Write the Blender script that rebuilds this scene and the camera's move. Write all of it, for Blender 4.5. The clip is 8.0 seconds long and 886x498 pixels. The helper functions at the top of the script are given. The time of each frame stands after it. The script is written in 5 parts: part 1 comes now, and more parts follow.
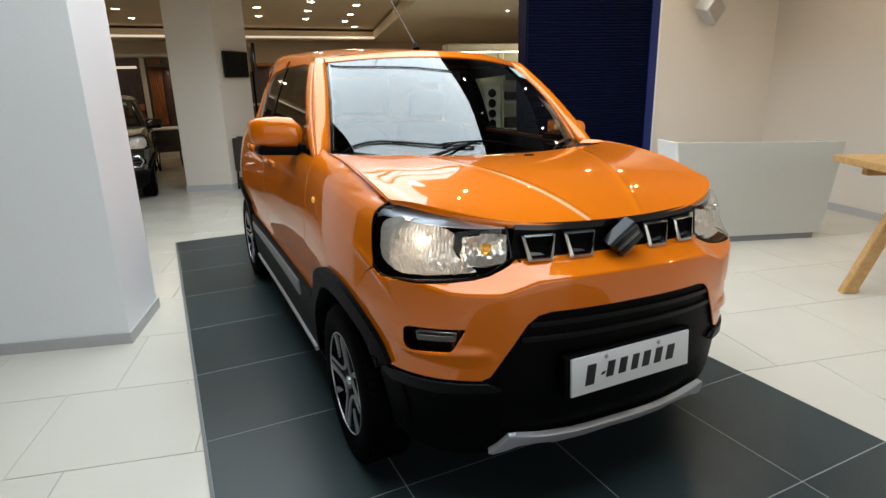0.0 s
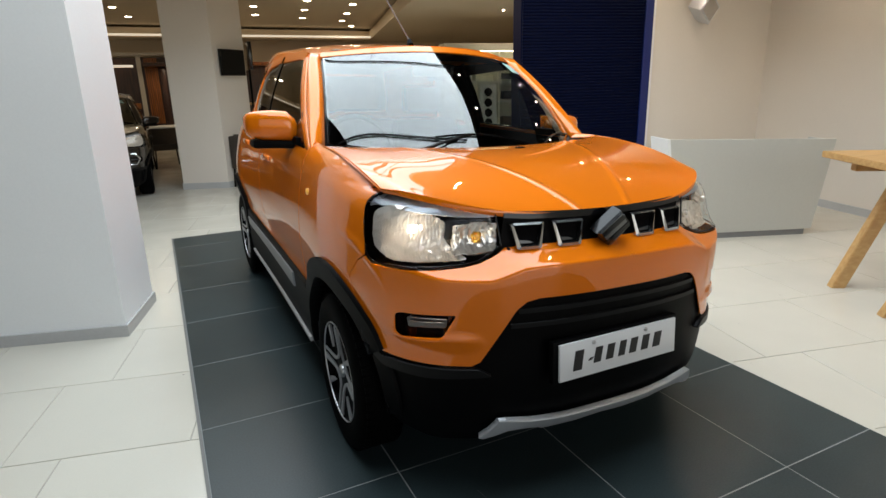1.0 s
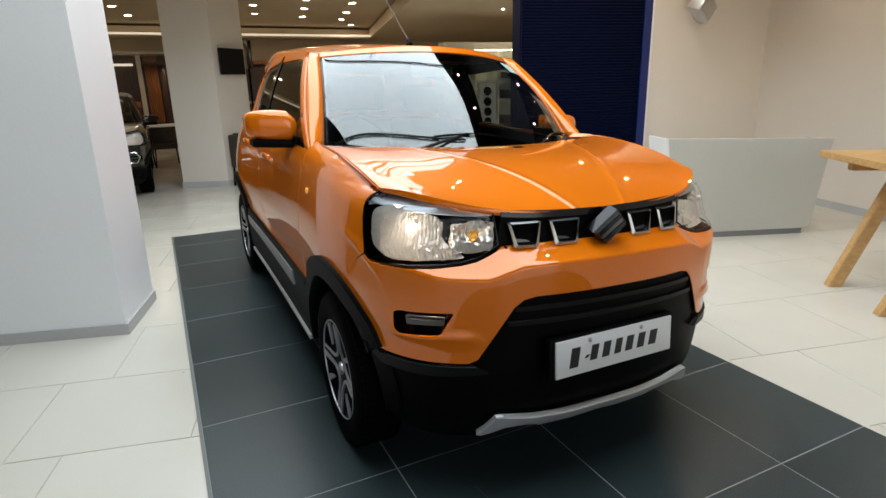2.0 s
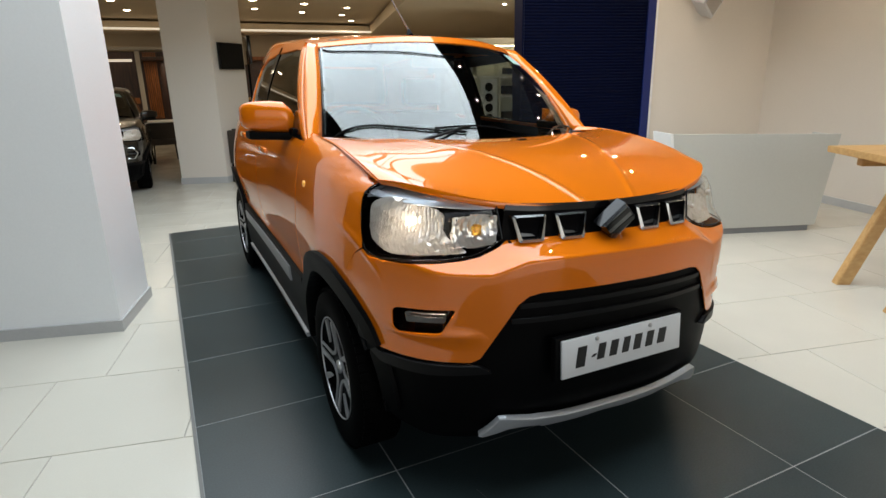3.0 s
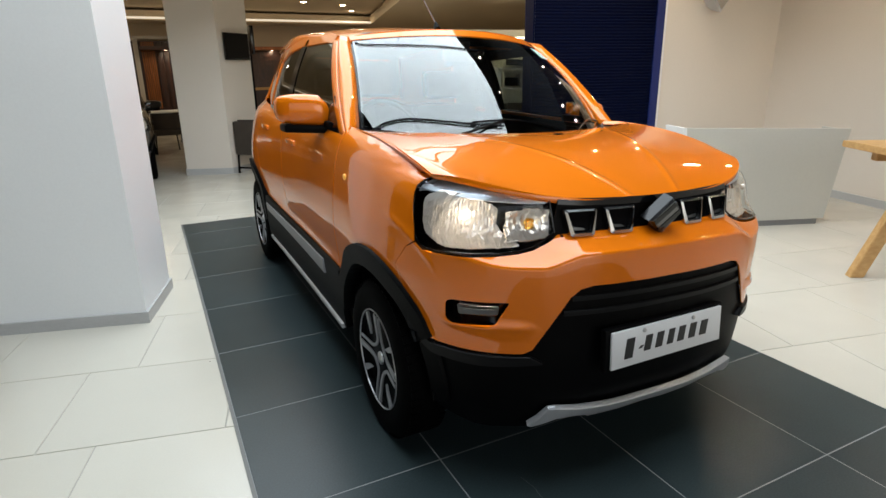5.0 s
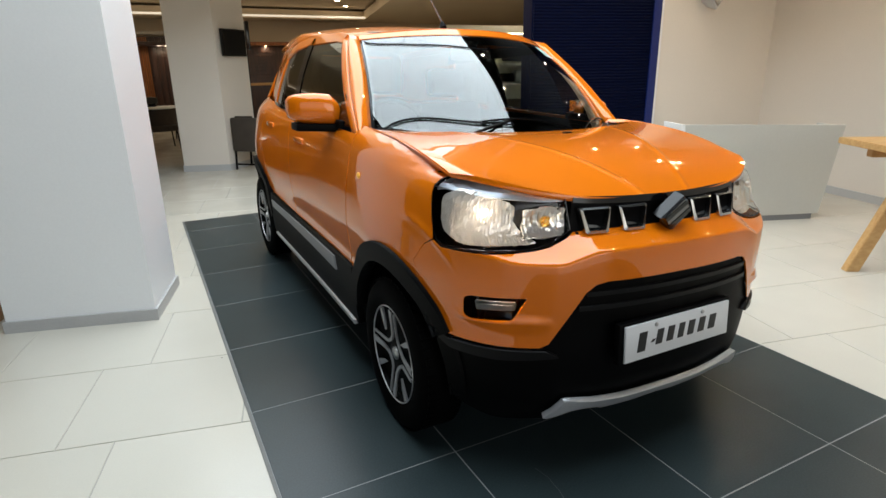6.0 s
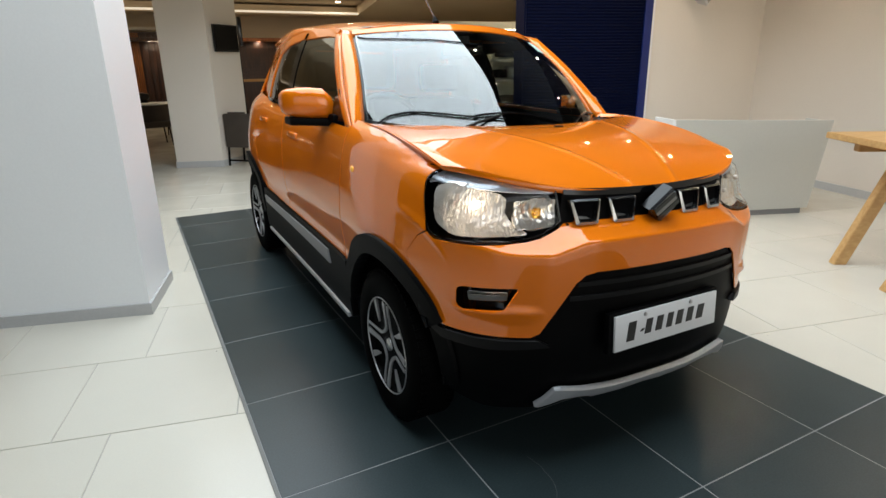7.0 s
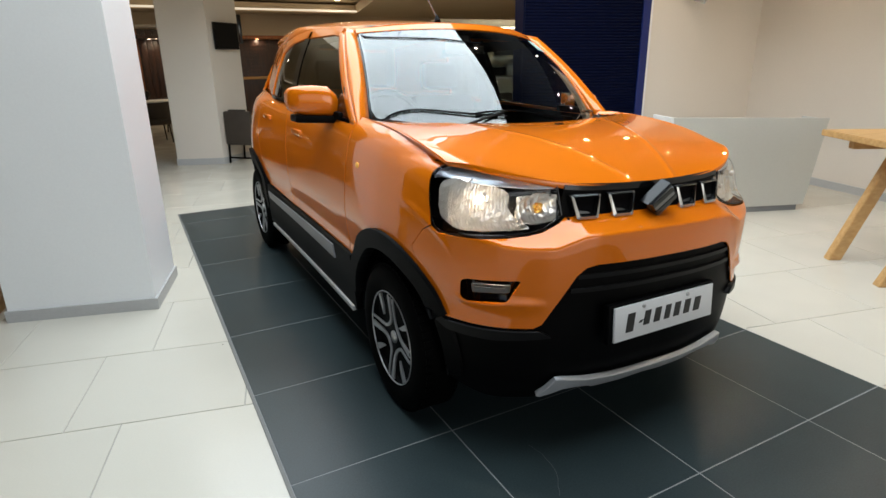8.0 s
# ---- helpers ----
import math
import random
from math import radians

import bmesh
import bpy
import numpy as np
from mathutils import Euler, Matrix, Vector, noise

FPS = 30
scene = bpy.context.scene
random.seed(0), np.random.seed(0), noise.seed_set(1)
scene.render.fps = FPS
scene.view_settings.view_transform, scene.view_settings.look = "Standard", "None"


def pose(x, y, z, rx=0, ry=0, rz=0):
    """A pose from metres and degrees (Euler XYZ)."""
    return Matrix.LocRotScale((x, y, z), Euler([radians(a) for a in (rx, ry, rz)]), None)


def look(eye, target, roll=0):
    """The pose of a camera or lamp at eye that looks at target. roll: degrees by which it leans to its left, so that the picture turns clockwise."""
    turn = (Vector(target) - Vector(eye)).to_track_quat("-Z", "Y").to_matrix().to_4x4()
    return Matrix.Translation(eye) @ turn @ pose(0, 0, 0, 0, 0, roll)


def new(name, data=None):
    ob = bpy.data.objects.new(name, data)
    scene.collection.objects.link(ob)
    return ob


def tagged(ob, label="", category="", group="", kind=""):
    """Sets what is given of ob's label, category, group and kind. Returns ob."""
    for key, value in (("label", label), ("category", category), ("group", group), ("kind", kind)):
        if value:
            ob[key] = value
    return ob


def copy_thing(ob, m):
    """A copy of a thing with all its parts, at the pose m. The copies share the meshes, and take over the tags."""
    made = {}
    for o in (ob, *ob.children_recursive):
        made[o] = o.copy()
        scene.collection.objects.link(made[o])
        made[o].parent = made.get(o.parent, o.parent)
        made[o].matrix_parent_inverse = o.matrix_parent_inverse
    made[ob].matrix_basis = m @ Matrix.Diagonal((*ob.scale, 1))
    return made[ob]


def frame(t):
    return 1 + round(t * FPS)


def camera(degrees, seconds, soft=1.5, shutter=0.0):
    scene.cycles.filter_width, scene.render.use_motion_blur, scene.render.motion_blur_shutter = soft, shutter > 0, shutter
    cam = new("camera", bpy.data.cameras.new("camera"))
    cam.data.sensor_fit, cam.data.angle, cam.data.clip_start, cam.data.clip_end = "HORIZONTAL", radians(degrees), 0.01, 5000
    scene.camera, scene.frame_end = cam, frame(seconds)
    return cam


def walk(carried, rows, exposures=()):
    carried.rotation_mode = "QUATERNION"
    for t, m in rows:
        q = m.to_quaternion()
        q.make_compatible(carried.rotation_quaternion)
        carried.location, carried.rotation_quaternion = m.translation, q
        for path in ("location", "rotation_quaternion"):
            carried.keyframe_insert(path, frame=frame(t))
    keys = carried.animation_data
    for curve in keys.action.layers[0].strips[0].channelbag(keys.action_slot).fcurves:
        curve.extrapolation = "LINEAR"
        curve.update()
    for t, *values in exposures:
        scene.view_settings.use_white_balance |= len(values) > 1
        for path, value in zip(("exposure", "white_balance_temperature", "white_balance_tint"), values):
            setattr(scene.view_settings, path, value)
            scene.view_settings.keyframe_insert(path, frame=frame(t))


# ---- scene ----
cam = camera(75.0, 8.0)
PATH = [
    (0, look((-1.208, -1.137, 1.337), (-0.386, 0.598, 0.778), -1.46)),
    (0.5, look((-1.210, -1.155, 1.329), (-0.381, 0.577, 0.771), -1.44)),
    (1, look((-1.210, -1.184, 1.311), (-0.379, 0.548, 0.753), -1.37)),
    (1.5, look((-1.219, -1.206, 1.324), (-0.387, 0.524, 0.765), -1.36)),
    (3, look((-1.189, -1.145, 1.287), (-0.360, 0.584, 0.718), -1.21)),
    (3.5, look((-1.184, -1.082, 1.281), (-0.353, 0.646, 0.709), -1.17)),
    (4, look((-1.185, -1.043, 1.237), (-0.353, 0.683, 0.664), -1.11)),
    (4.5, look((-1.245, -1.052, 1.268), (-0.408, 0.667, 0.683), -1.02)),
    (5, look((-1.357, -1.090, 1.303), (-0.510, 0.620, 0.706), -0.85)),
    (6.5, look((-1.449, -1.088, 1.324), (-0.570, 0.598, 0.705), -0.85)),
    (7, look((-1.455, -1.116, 1.315), (-0.568, 0.565, 0.691), -0.79)),
    (7.5, look((-1.470, -1.155, 1.324), (-0.581, 0.523, 0.696), -0.79)),
    (8, look((-1.499, -1.153, 1.319), (-0.607, 0.522, 0.688), -0.74)),
]
walk(cam, PATH, [(0.0, -0.30), (3.5, -0.25), (5.0, -0.17), (8.0, -0.17)])

# ---- world and light ----
world = bpy.data.worlds.new("world")
scene.world = world
world.use_nodes = True
wn = world.node_tree.nodes
sky = wn.new("ShaderNodeTexSky")
sky.sky_type = 'NISHITA'
sky.sun_disc = False
sky.sun_elevation, sky.sun_rotation = radians(40), radians(200)
world.node_tree.links.new(sky.outputs[0], wn["Background"].inputs[0])
wn["Background"].inputs[1].default_value = 0.1


def area_lamp(name, loc, target, w, h, power, colour):
    data = bpy.data.lights.new(name, "AREA")
    data.shape, data.size, data.size_y, data.energy, data.color = "RECTANGLE", w, h, power, colour
    ob = new(name, data)
    ob.matrix_world = look(loc, target)
    return ob


# daylight through the glazed roof light over the car
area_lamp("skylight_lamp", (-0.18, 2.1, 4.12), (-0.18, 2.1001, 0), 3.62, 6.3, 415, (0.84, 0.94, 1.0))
# unseen window over the lounge, assumed from the pale reflection on the bonnet
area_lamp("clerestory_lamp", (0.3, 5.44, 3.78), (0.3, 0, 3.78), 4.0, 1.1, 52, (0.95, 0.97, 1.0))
# added fill behind the camera that brightens the car's front; no opening seen
area_lamp("shopfront_lamp", (2.4, -6.85, 2.0), (2.4, 0, 1.6), 7.0, 3.0, 135, (1.0, 0.96, 0.88))


# ---- materials ----
def material(name, base, rough=0.5, metal=0.0, vary=0.08, scale=6.0, fine=60.0, bump=0.0, rough_vary=0.0, coat=0.0,
             random_tint=0.0, spec=0.5, trans=0.0, emit=0.0, ior=1.5, emit_col=None):
    m = bpy.data.materials.new(name)
    m.use_nodes = True
    nt = m.node_tree
    n, l = nt.nodes, nt.links
    p = n["Principled BSDF"]
    p.inputs["Roughness"].default_value = rough
    p.inputs["Metallic"].default_value = metal
    p.inputs["Coat Weight"].default_value = coat
    p.inputs["Coat Roughness"].default_value = 0.03
    p.inputs["Specular IOR Level"].default_value = spec
    p.inputs["Transmission Weight"].default_value = trans
    p.inputs["IOR"].default_value = ior
    if emit:
        p.inputs["Emission Color"].default_value = (*(emit_col or base), 1)
        p.inputs["Emission Strength"].default_value = emit
    big = n.new("ShaderNodeTexNoise")
    big.inputs["Scale"].default_value, big.inputs["Detail"].default_value = scale, 5
    small = n.new("ShaderNodeTexNoise")
    small.inputs["Scale"].default_value, small.inputs["Detail"].default_value = fine, 3
    geo = n.new("ShaderNodeNewGeometry")
    l.new(geo.outputs["Position"], big.inputs["Vector"])
    l.new(geo.outputs["Position"], small.inputs["Vector"])
    add = n.new("ShaderNodeMath")
    add.operation = 'ADD'
    l.new(big.outputs["Fac"], add.inputs[0])
    l.new(small.outputs["Fac"], add.inputs[1])
    ramp = n.new("ShaderNodeMapRange")
    ramp.inputs["From Min"].default_value, ramp.inputs["From Max"].default_value = 0.6, 1.4
    ramp.inputs["To Min"].default_value, ramp.inputs["To Max"].default_value = 1 - vary, 1 + vary
    l.new(add.outputs[0], ramp.inputs["Value"])
    fac = ramp.outputs["Result"]
    if random_tint:
        info = n.new("ShaderNodeObjectInfo")
        r2 = n.new("ShaderNodeMapRange")
        r2.inputs["To Min"].default_value, r2.inputs["To Max"].default_value = 1 - random_tint, 1 + random_tint
        l.new(info.outputs["Random"], r2.inputs["Value"])
        mu = n.new("ShaderNodeMath")
        mu.operation = 'MULTIPLY'
        l.new(fac, mu.inputs[0])
        l.new(r2.outputs["Result"], mu.inputs[1])
        fac = mu.outputs[0]
    mix = n.new("ShaderNodeVectorMath")
    mix.operation = 'SCALE'
    mix.inputs[0].default_value = base
    l.new(fac, mix.inputs["Scale"])
    l.new(mix.outputs[0], p.inputs["Base Color"])
    if rough_vary:
        rr = n.new("ShaderNodeMapRange")
        rr.inputs["From Min"].default_value, rr.inputs["From Max"].default_value = 0.3, 0.7
        rr.inputs["To Min"].default_value, rr.inputs["To Max"].default_value = max(0.0, rough - rough_vary), rough + rough_vary
        l.new(big.outputs["Fac"], rr.inputs["Value"])
        l.new(rr.outputs["Result"], p.inputs["Roughness"])
    if bump:
        b = n.new("ShaderNodeBump")
        b.inputs["Strength"].default_value, b.inputs["Distance"].default_value = 0.5, bump
        l.new(small.outputs["Fac"], b.inputs["Height"])
        l.new(b.outputs[0], p.inputs["Normal"])
    return m


def wood_material(name, base, dark, scale=2.0, rough=0.45, axis=0):
    m = material(name, base, rough, vary=0.05)
    nt = m.node_tree
    n, l = nt.nodes, nt.links
    geo = n.new("ShaderNodeNewGeometry")
    mp = n.new("ShaderNodeMapping")
    s = [14.0 * scale] * 3
    s[axis] = 1.2 * scale
    mp.inputs["Scale"].default_value = s
    l.new(geo.outputs["Position"], mp.inputs["Vector"])
    no = n.new("ShaderNodeTexNoise")
    no.inputs["Scale"].default_value, no.inputs["Detail"].default_value = 1.5, 6
    l.new(mp.outputs[0], no.inputs["Vector"])
    cr = n.new("ShaderNodeValToRGB")
    cr.color_ramp.elements[0].position, cr.color_ramp.elements[0].color = 0.35, (*dark, 1)
    cr.color_ramp.elements[1].position, cr.color_ramp.elements[1].color = 0.65, (*base, 1)
    l.new(no.outputs["Fac"], cr.inputs[0])
    l.new(cr.outputs[0], n["Principled BSDF"].inputs["Base Color"])
    return m


PAINT = material("orange_paint", (0.80, 0.186, 0.0035), 0.34, 0.16, vary=0.03, scale=3, fine=900, coat=1.0, spec=0.02)
PAINT.node_tree.nodes["Principled BSDF"].inputs["Coat IOR"].default_value = 1.6
PAINT.node_tree.nodes["Principled BSDF"].inputs["Coat Roughness"].default_value = 0.006
BLACK_PLASTIC = material("black_textured_plastic", (0.0014, 0.0014, 0.0017), 0.5, spec=0.07, vary=0.12, fine=500, bump=0.0002)
GLOSS_BLACK = material("gloss_black_trim", (0.004, 0.004, 0.0045), 0.12, spec=0.4, vary=0.05)
RUBBER = material("tyre_rubber", (0.0013, 0.0013, 0.0013), 0.7, spec=0.04, vary=0.15, fine=200, bump=0.0004)
CHROME = material("chrome", (0.78, 0.79, 0.8), 0.07, 1.0, vary=0.03)
SATIN_BLACK = material("satin_black_trim", (0.003, 0.003, 0.0035), 0.42, spec=0.18, vary=0.08)
EMBLEM = material("emblem_chrome", (0.17, 0.172, 0.176), 0.20, 1.0, vary=0.05)
BROW = material("lamp_brow_reflection_grey", (0.42, 0.46, 0.52), 0.28, 0.35, vary=0.05)
INSERT_GREY = material("insert_silver_grey", (0.22, 0.225, 0.235), 0.35, 0.35, vary=0.05, fine=700)
DARK_CHROME = material("dark_chrome", (0.40, 0.405, 0.41), 0.24, 1.0, vary=0.05)
SILVER = material("silver_paint", (0.60, 0.61, 0.62), 0.3, 0.35, vary=0.04, fine=700)
GLASS_TINT = material("tinted_glass", (0.58, 0.63, 0.61), 0.0, vary=0.0, trans=1.0, ior=1.52)
GLASS_DARK = material("dark_tinted_glass", (0.16, 0.18, 0.18), 0.0, vary=0.0, trans=1.0, ior=1.52)
GLASS_CLEAR = material("windscreen_glass", (0.82, 0.87, 0.85), 0.0, vary=0.0, trans=1.0, ior=1.62)
LENS = material("lamp_lens", (0.97, 0.98, 0.98), 0.0, vary=0.0, trans=1.0, ior=1.12, spec=0.6)
AMBER_FACET = material("amber_reflector", (0.95, 0.50, 0.07), 0.15, 0.7, vary=0.1)
AMBER = material("amber_bulb", (0.9, 0.42, 0.05), 0.2, vary=0.05, emit=0.3, emit_col=(1.0, 0.5, 0.12))
# strong glow, added in the left lamp only, that brightens its chrome reflector
BULB = material("lamp_bulb", (1.0, 0.9, 0.75), 0.2, vary=0.02, emit=2400.0, emit_col=(1.0, 0.82, 0.60))
REFLECTOR = material("lamp_reflector", (0.97, 0.90, 0.82), 0.08, 0.58, vary=0.04)
FOG_GREY = material("fog_lamp_grey", (0.09, 0.093, 0.096), 0.25, 0.5, vary=0.05)
SKID = material("skid_silver", (0.58, 0.60, 0.63), 0.34, 0.55, vary=0.05)
WHEEL_SILVER = material("wheel_silver", (0.56, 0.56, 0.57), 0.30, 0.6, vary=0.05)
PLATE_WHITE = material("plate_white", (0.74, 0.75, 0.76), 0.35, vary=0.02)
PLATE_INK = material("plate_ink", (0.012, 0.012, 0.013), 0.4, vary=0.05)
# near black: the cabin's shade is put into the colour
INTERIOR = material("shade_black_interior", (0.004, 0.004, 0.0045), 0.85, spec=0.05, vary=0.15, fine=120, bump=0.0005)
STEEL = material("brushed_steel", (0.5, 0.5, 0.5), 0.3, 1.0, vary=0.05)
WHITE_PAINT = material("white_wall_paint", (0.83, 0.845, 0.85), 0.55, vary=0.025, scale=1.3, fine=90, bump=0.0003, rough_vary=0.08)
BEIGE_PAINT = material("warm_white_wall_paint", (0.70, 0.64, 0.565), 0.6, vary=0.03, scale=1.1, fine=90, bump=0.0003)
CEIL_PAINT = material("cream_ceiling_paint", (0.80, 0.67, 0.49), 0.7, vary=0.03, scale=1.0, fine=80)
SKIRT = material("grey_skirting", (0.45, 0.45, 0.445), 0.45, vary=0.05, scale=4)
LIGHT_TILE = material("cream_floor_tile", (0.61, 0.578, 0.495), 0.2, vary=0.035, scale=3.0, fine=160, random_tint=0.02, rough_vary=0.06)
DARK_TILE = material("slate_grey_floor_tile", (0.028, 0.042, 0.045), 0.31, vary=0.36, scale=1.6, fine=160, random_tint=0.07, spec=0.32)
GROUT_LIGHT = material("tile_grout", (0.42, 0.40, 0.36), 0.8, vary=0.08)
GROUT_DARK = material("pale_grout", (0.28, 0.29, 0.29), 0.8, vary=0.08)
BLUE = material("blue_ribbed_cladding", (0.00045, 0.0021, 0.0150), 0.4, spec=0.08, vary=0.06, fine=40)
BLUE_EDGE = material("bright_blue_edge", (0.0015, 0.012, 0.11), 0.4, vary=0.05)
COUNTER_GREY = material("pale_grey_laminate", (0.50, 0.50, 0.46), 0.42, vary=0.03, scale=2.0)
COUNTER_WHITE = material("white_laminate", (0.78, 0.79, 0.78), 0.4, vary=0.02)
OAK = wood_material("light_oak", (0.56, 0.34, 0.13), (0.47, 0.26, 0.09), 2.0, 0.42, 0)
DARK_WOOD = wood_material("dark_walnut", (0.07, 0.025, 0.012), (0.03, 0.012, 0.007), 1.5, 0.35, 2)
ORANGE_WOOD = wood_material("warm_slat_wood", (0.46, 0.15, 0.03), (0.22, 0.065, 0.013), 1.5, 0.4, 2)
TV_BLACK = material("tv_black", (0.006, 0.006, 0.007), 0.15, vary=0.05)
CHAIR_FABRIC = material("brown_grey_upholstery", (0.052, 0.040, 0.030), 0.85, vary=0.2, fine=300, bump=0.0006)
BROWN_PAINT = material("bronze_brown_car_paint", (0.026, 0.021, 0.016), 0.25, 0.4, vary=0.04, fine=800, coat=1.0)
DOWNLIGHT = material("lit_downlight", (1.0, 0.93, 0.82), 0.5, vary=0.0, emit=115.0, emit_col=(1.0, 0.82, 0.58))
HALL_LIGHT = material("lit_hall_downlight", (1.0, 0.93, 0.82), 0.5, vary=0.0, emit=690.0, emit_col=(1.0, 0.84, 0.64))
# near black, so that the windscreen reflects a dark ceiling
CEIL_DARK = material("charcoal_ceiling_paint", (0.014, 0.0138, 0.0135), 0.8, spec=0.1, vary=0.05, scale=1.0, fine=80)
COVE = material("lit_cove_strip", (1.0, 0.95, 0.85), 0.5, vary=0.0, emit=0.8, emit_col=(1.0, 0.86, 0.66))


# ---- mesh helpers ----
def mesh_object(name, verts, faces, mat, parent=None, smooth=False, label=""):
    me = bpy.data.meshes.new(name)
    me.from_pydata([tuple(v) for v in verts], [], faces)
    me.materials.append(mat)
    if smooth:
        me.polygons.foreach_set("use_smooth", [True] * len(me.polygons))
    me.update()
    ob = new(name, me)
    if parent is not None:
        ob.parent = parent
    if label:
        ob["label"] = label
    return ob


def part(name, bm, mat, parent=None, label="", smooth=False, loc=None):
    me = bpy.data.meshes.new(name)
    bmesh.ops.recalc_face_normals(bm, faces=bm.faces)
    bm.to_mesh(me)
    bm.free()
    me.materials.append(mat)
    if smooth:
        me.polygons.foreach_set("use_smooth", [True] * len(me.polygons))
        me.set_sharp_from_angle(angle=radians(38))
    ob = new(name, me)
    if parent is not None:
        ob.parent = parent
    if loc is not None:
        ob.location = loc
    if label:
        ob["label"] = label
    return ob


def add_box(bm, x0, x1, y0, y1, z0, z1, bevel=0.0, m=None):
    r = bmesh.ops.create_cube(bm, size=1.0)
    vs = r["verts"]
    for v in vs:
        v.co = Vector(((x0 + x1) / 2 + v.co.x * (x1 - x0), (y0 + y1) / 2 + v.co.y * (y1 - y0), (z0 + z1) / 2 + v.co.z * (z1 - z0)))
    if m is not None:
        bmesh.ops.transform(bm, matrix=m, verts=vs)
    if bevel:
        es = list({e for v in vs for e in v.link_edges})
        bmesh.ops.bevel(bm, geom=es, offset=bevel, segments=2, affect='EDGES', profile=0.6)


def box(name, x0, x1, y0, y1, z0, z1, mat, parent=None, bevel=0.0, label="", m=None):
    bm = bmesh.new()
    add_box(bm, x0, x1, y0, y1, z0, z1, bevel, m)
    return part(name, bm, mat, parent, label, smooth=bevel > 0)


def lathe(bm, profile, steps=32, axis="X", closed=False):
    """Turns a list of (radius, along) about an axis."""
    rings = []
    for i in range(steps):
        a = 2 * math.pi * i / steps
        c, s = math.cos(a), math.sin(a)
        ring = []
        for r, h in profile:
            co = (h, r * c, r * s) if axis == "X" else ((r * c, r * s, h) if axis == "Z" else (r * c, h, r * s))
            ring.append(bm.verts.new(co))
        rings.append(ring)
    n = len(profile)
    for i in range(steps):
        a, b = rings[i], rings[(i + 1) % steps]
        for j in range(n if closed else n - 1):
            k = (j + 1) % n
            bm.faces.new((a[j], b[j], b[k], a[k]))


def tube(bm, pts, radius, sides=8, radii=None):
    """A round bar along points."""
    pts = [Vector(p) for p in pts]
    rings = []
    for i, p in enumerate(pts):
        d = (pts[min(i + 1, len(pts) - 1)] - pts[max(i - 1, 0)]).normalized()
        u = d.cross(Vector((0, 0, 1)))
        if u.length < 1e-3:
            u = d.cross(Vector((0, 1, 0)))
        u.normalize()
        w = d.cross(u)
        r = radii[i] if radii else radius
        rings.append([bm.verts.new(p + u * (r * math.cos(2 * math.pi * k / sides)) + w * (r * math.sin(2 * math.pi * k / sides))) for k in range(sides)])
    for a, b in zip(rings, rings[1:]):
        for k in range(sides):
            bm.faces.new((a[k], a[(k + 1) % sides], b[(k + 1) % sides], b[k]))
    bm.faces.new(rings[0][::-1])
    bm.faces.new(rings[-1])


def prism(bm, poly, z0, z1):
    lo = [bm.verts.new((x, y, z0)) for x, y in poly]
    hi = [bm.verts.new((x, y, z1)) for x, y in poly]
    bm.faces.new(lo[::-1])
    bm.faces.new(hi)
    n = len(poly)
    for i in range(n):
        bm.faces.new((lo[i], lo[(i + 1) % n], hi[(i + 1) % n], hi[i]))


def empty(name, loc=(0, 0, 0), rz=0.0, label="", category="", group="", kind=""):
    ob = new(name)
    ob.matrix_world = pose(*loc, 0, 0, rz)
    return tagged(ob, label, category, group, kind)


def wall_between(name, a, b, z0, z1, thick, mat, side=1):
    """A wall with its seen face on the line a to b; its thickness lies to the left of a-b when side is 1."""
    a, b = Vector(a), Vector(b)
    d = (b - a).normalized()
    n = Vector((-d.y, d.x)) * thick * side
    bm = bmesh.new()
    prism(bm, [a, b, b + n, a + n], z0, z1)
    return tagged(part(name, bm, mat), kind="structure")


# ---- floor ----
TURN = radians(-13.0)           # the hall stands 13 degrees askew to the car
E1 = Vector((math.cos(TURN), math.sin(TURN)))
E2 = Vector((-math.sin(TURN), math.cos(TURN)))
TILE0 = E1 * -1.908 + E2 * 1.295  # a joint of the pale tiles
TILE_W, TILE_D, TILE_SHIFT = 0.65, 0.605, 0.45
box("floor", -10, 12, -7.2, 16, -0.12, -0.004, GROUT_LIGHT)
tagged(bpy.data.objects["floor"], "cream square floor tiles with thin grey joints", "floor", kind="structure")
MAT_X = (-1.222, -0.622, -0.022, 0.578, 1.062)
MAT_Y = [4.40, 4.04, 3.44, 2.84, 2.24, 1.64, 1.04, 0.44, -0.16, -0.76, -1.36, -1.96, -2.56]
slab = box("floor_inlay", MAT_X[0], MAT_X[-1], MAT_Y[-1], MAT_Y[0], -0.003, 0.0052, GROUT_DARK)
tagged(slab, "dark slate-grey tiled display area under the car", "floor", kind="structure")

# ---- shell of the hall ----
CORNER = E1 * 4.10 + E2 * 4.35
wall_between("wall_east", CORNER, CORNER - E2 * 11.0, 0, 4.4, 0.2, BEIGE_PAINT)
wall_between("wall_north", CORNER - E1 * 1.42, CORNER, 0, 4.4, 0.2, BEIGE_PAINT)
for nm, a, b in (("baseboard_east", CORNER, CORNER - E2 * 11.0), ("baseboard_north", CORNER - E1 * 1.42, CORNER)):
    wall_between(nm, a, b, 0, 0.075, 0.014, SKIRT, side=-1)
wall_between("wall_south", (-9.5, -7.0), (8.0, -7.0), 0, 0.35, 0.2, WHITE_PAINT, side=-1)
# unseen wall in dark wood, to keep reflections in the car's side dark
wall_between("wall_west", (-8.0, -7.2), (-8.0, 15.5), 0, 4.4, 0.2, DARK_WOOD)
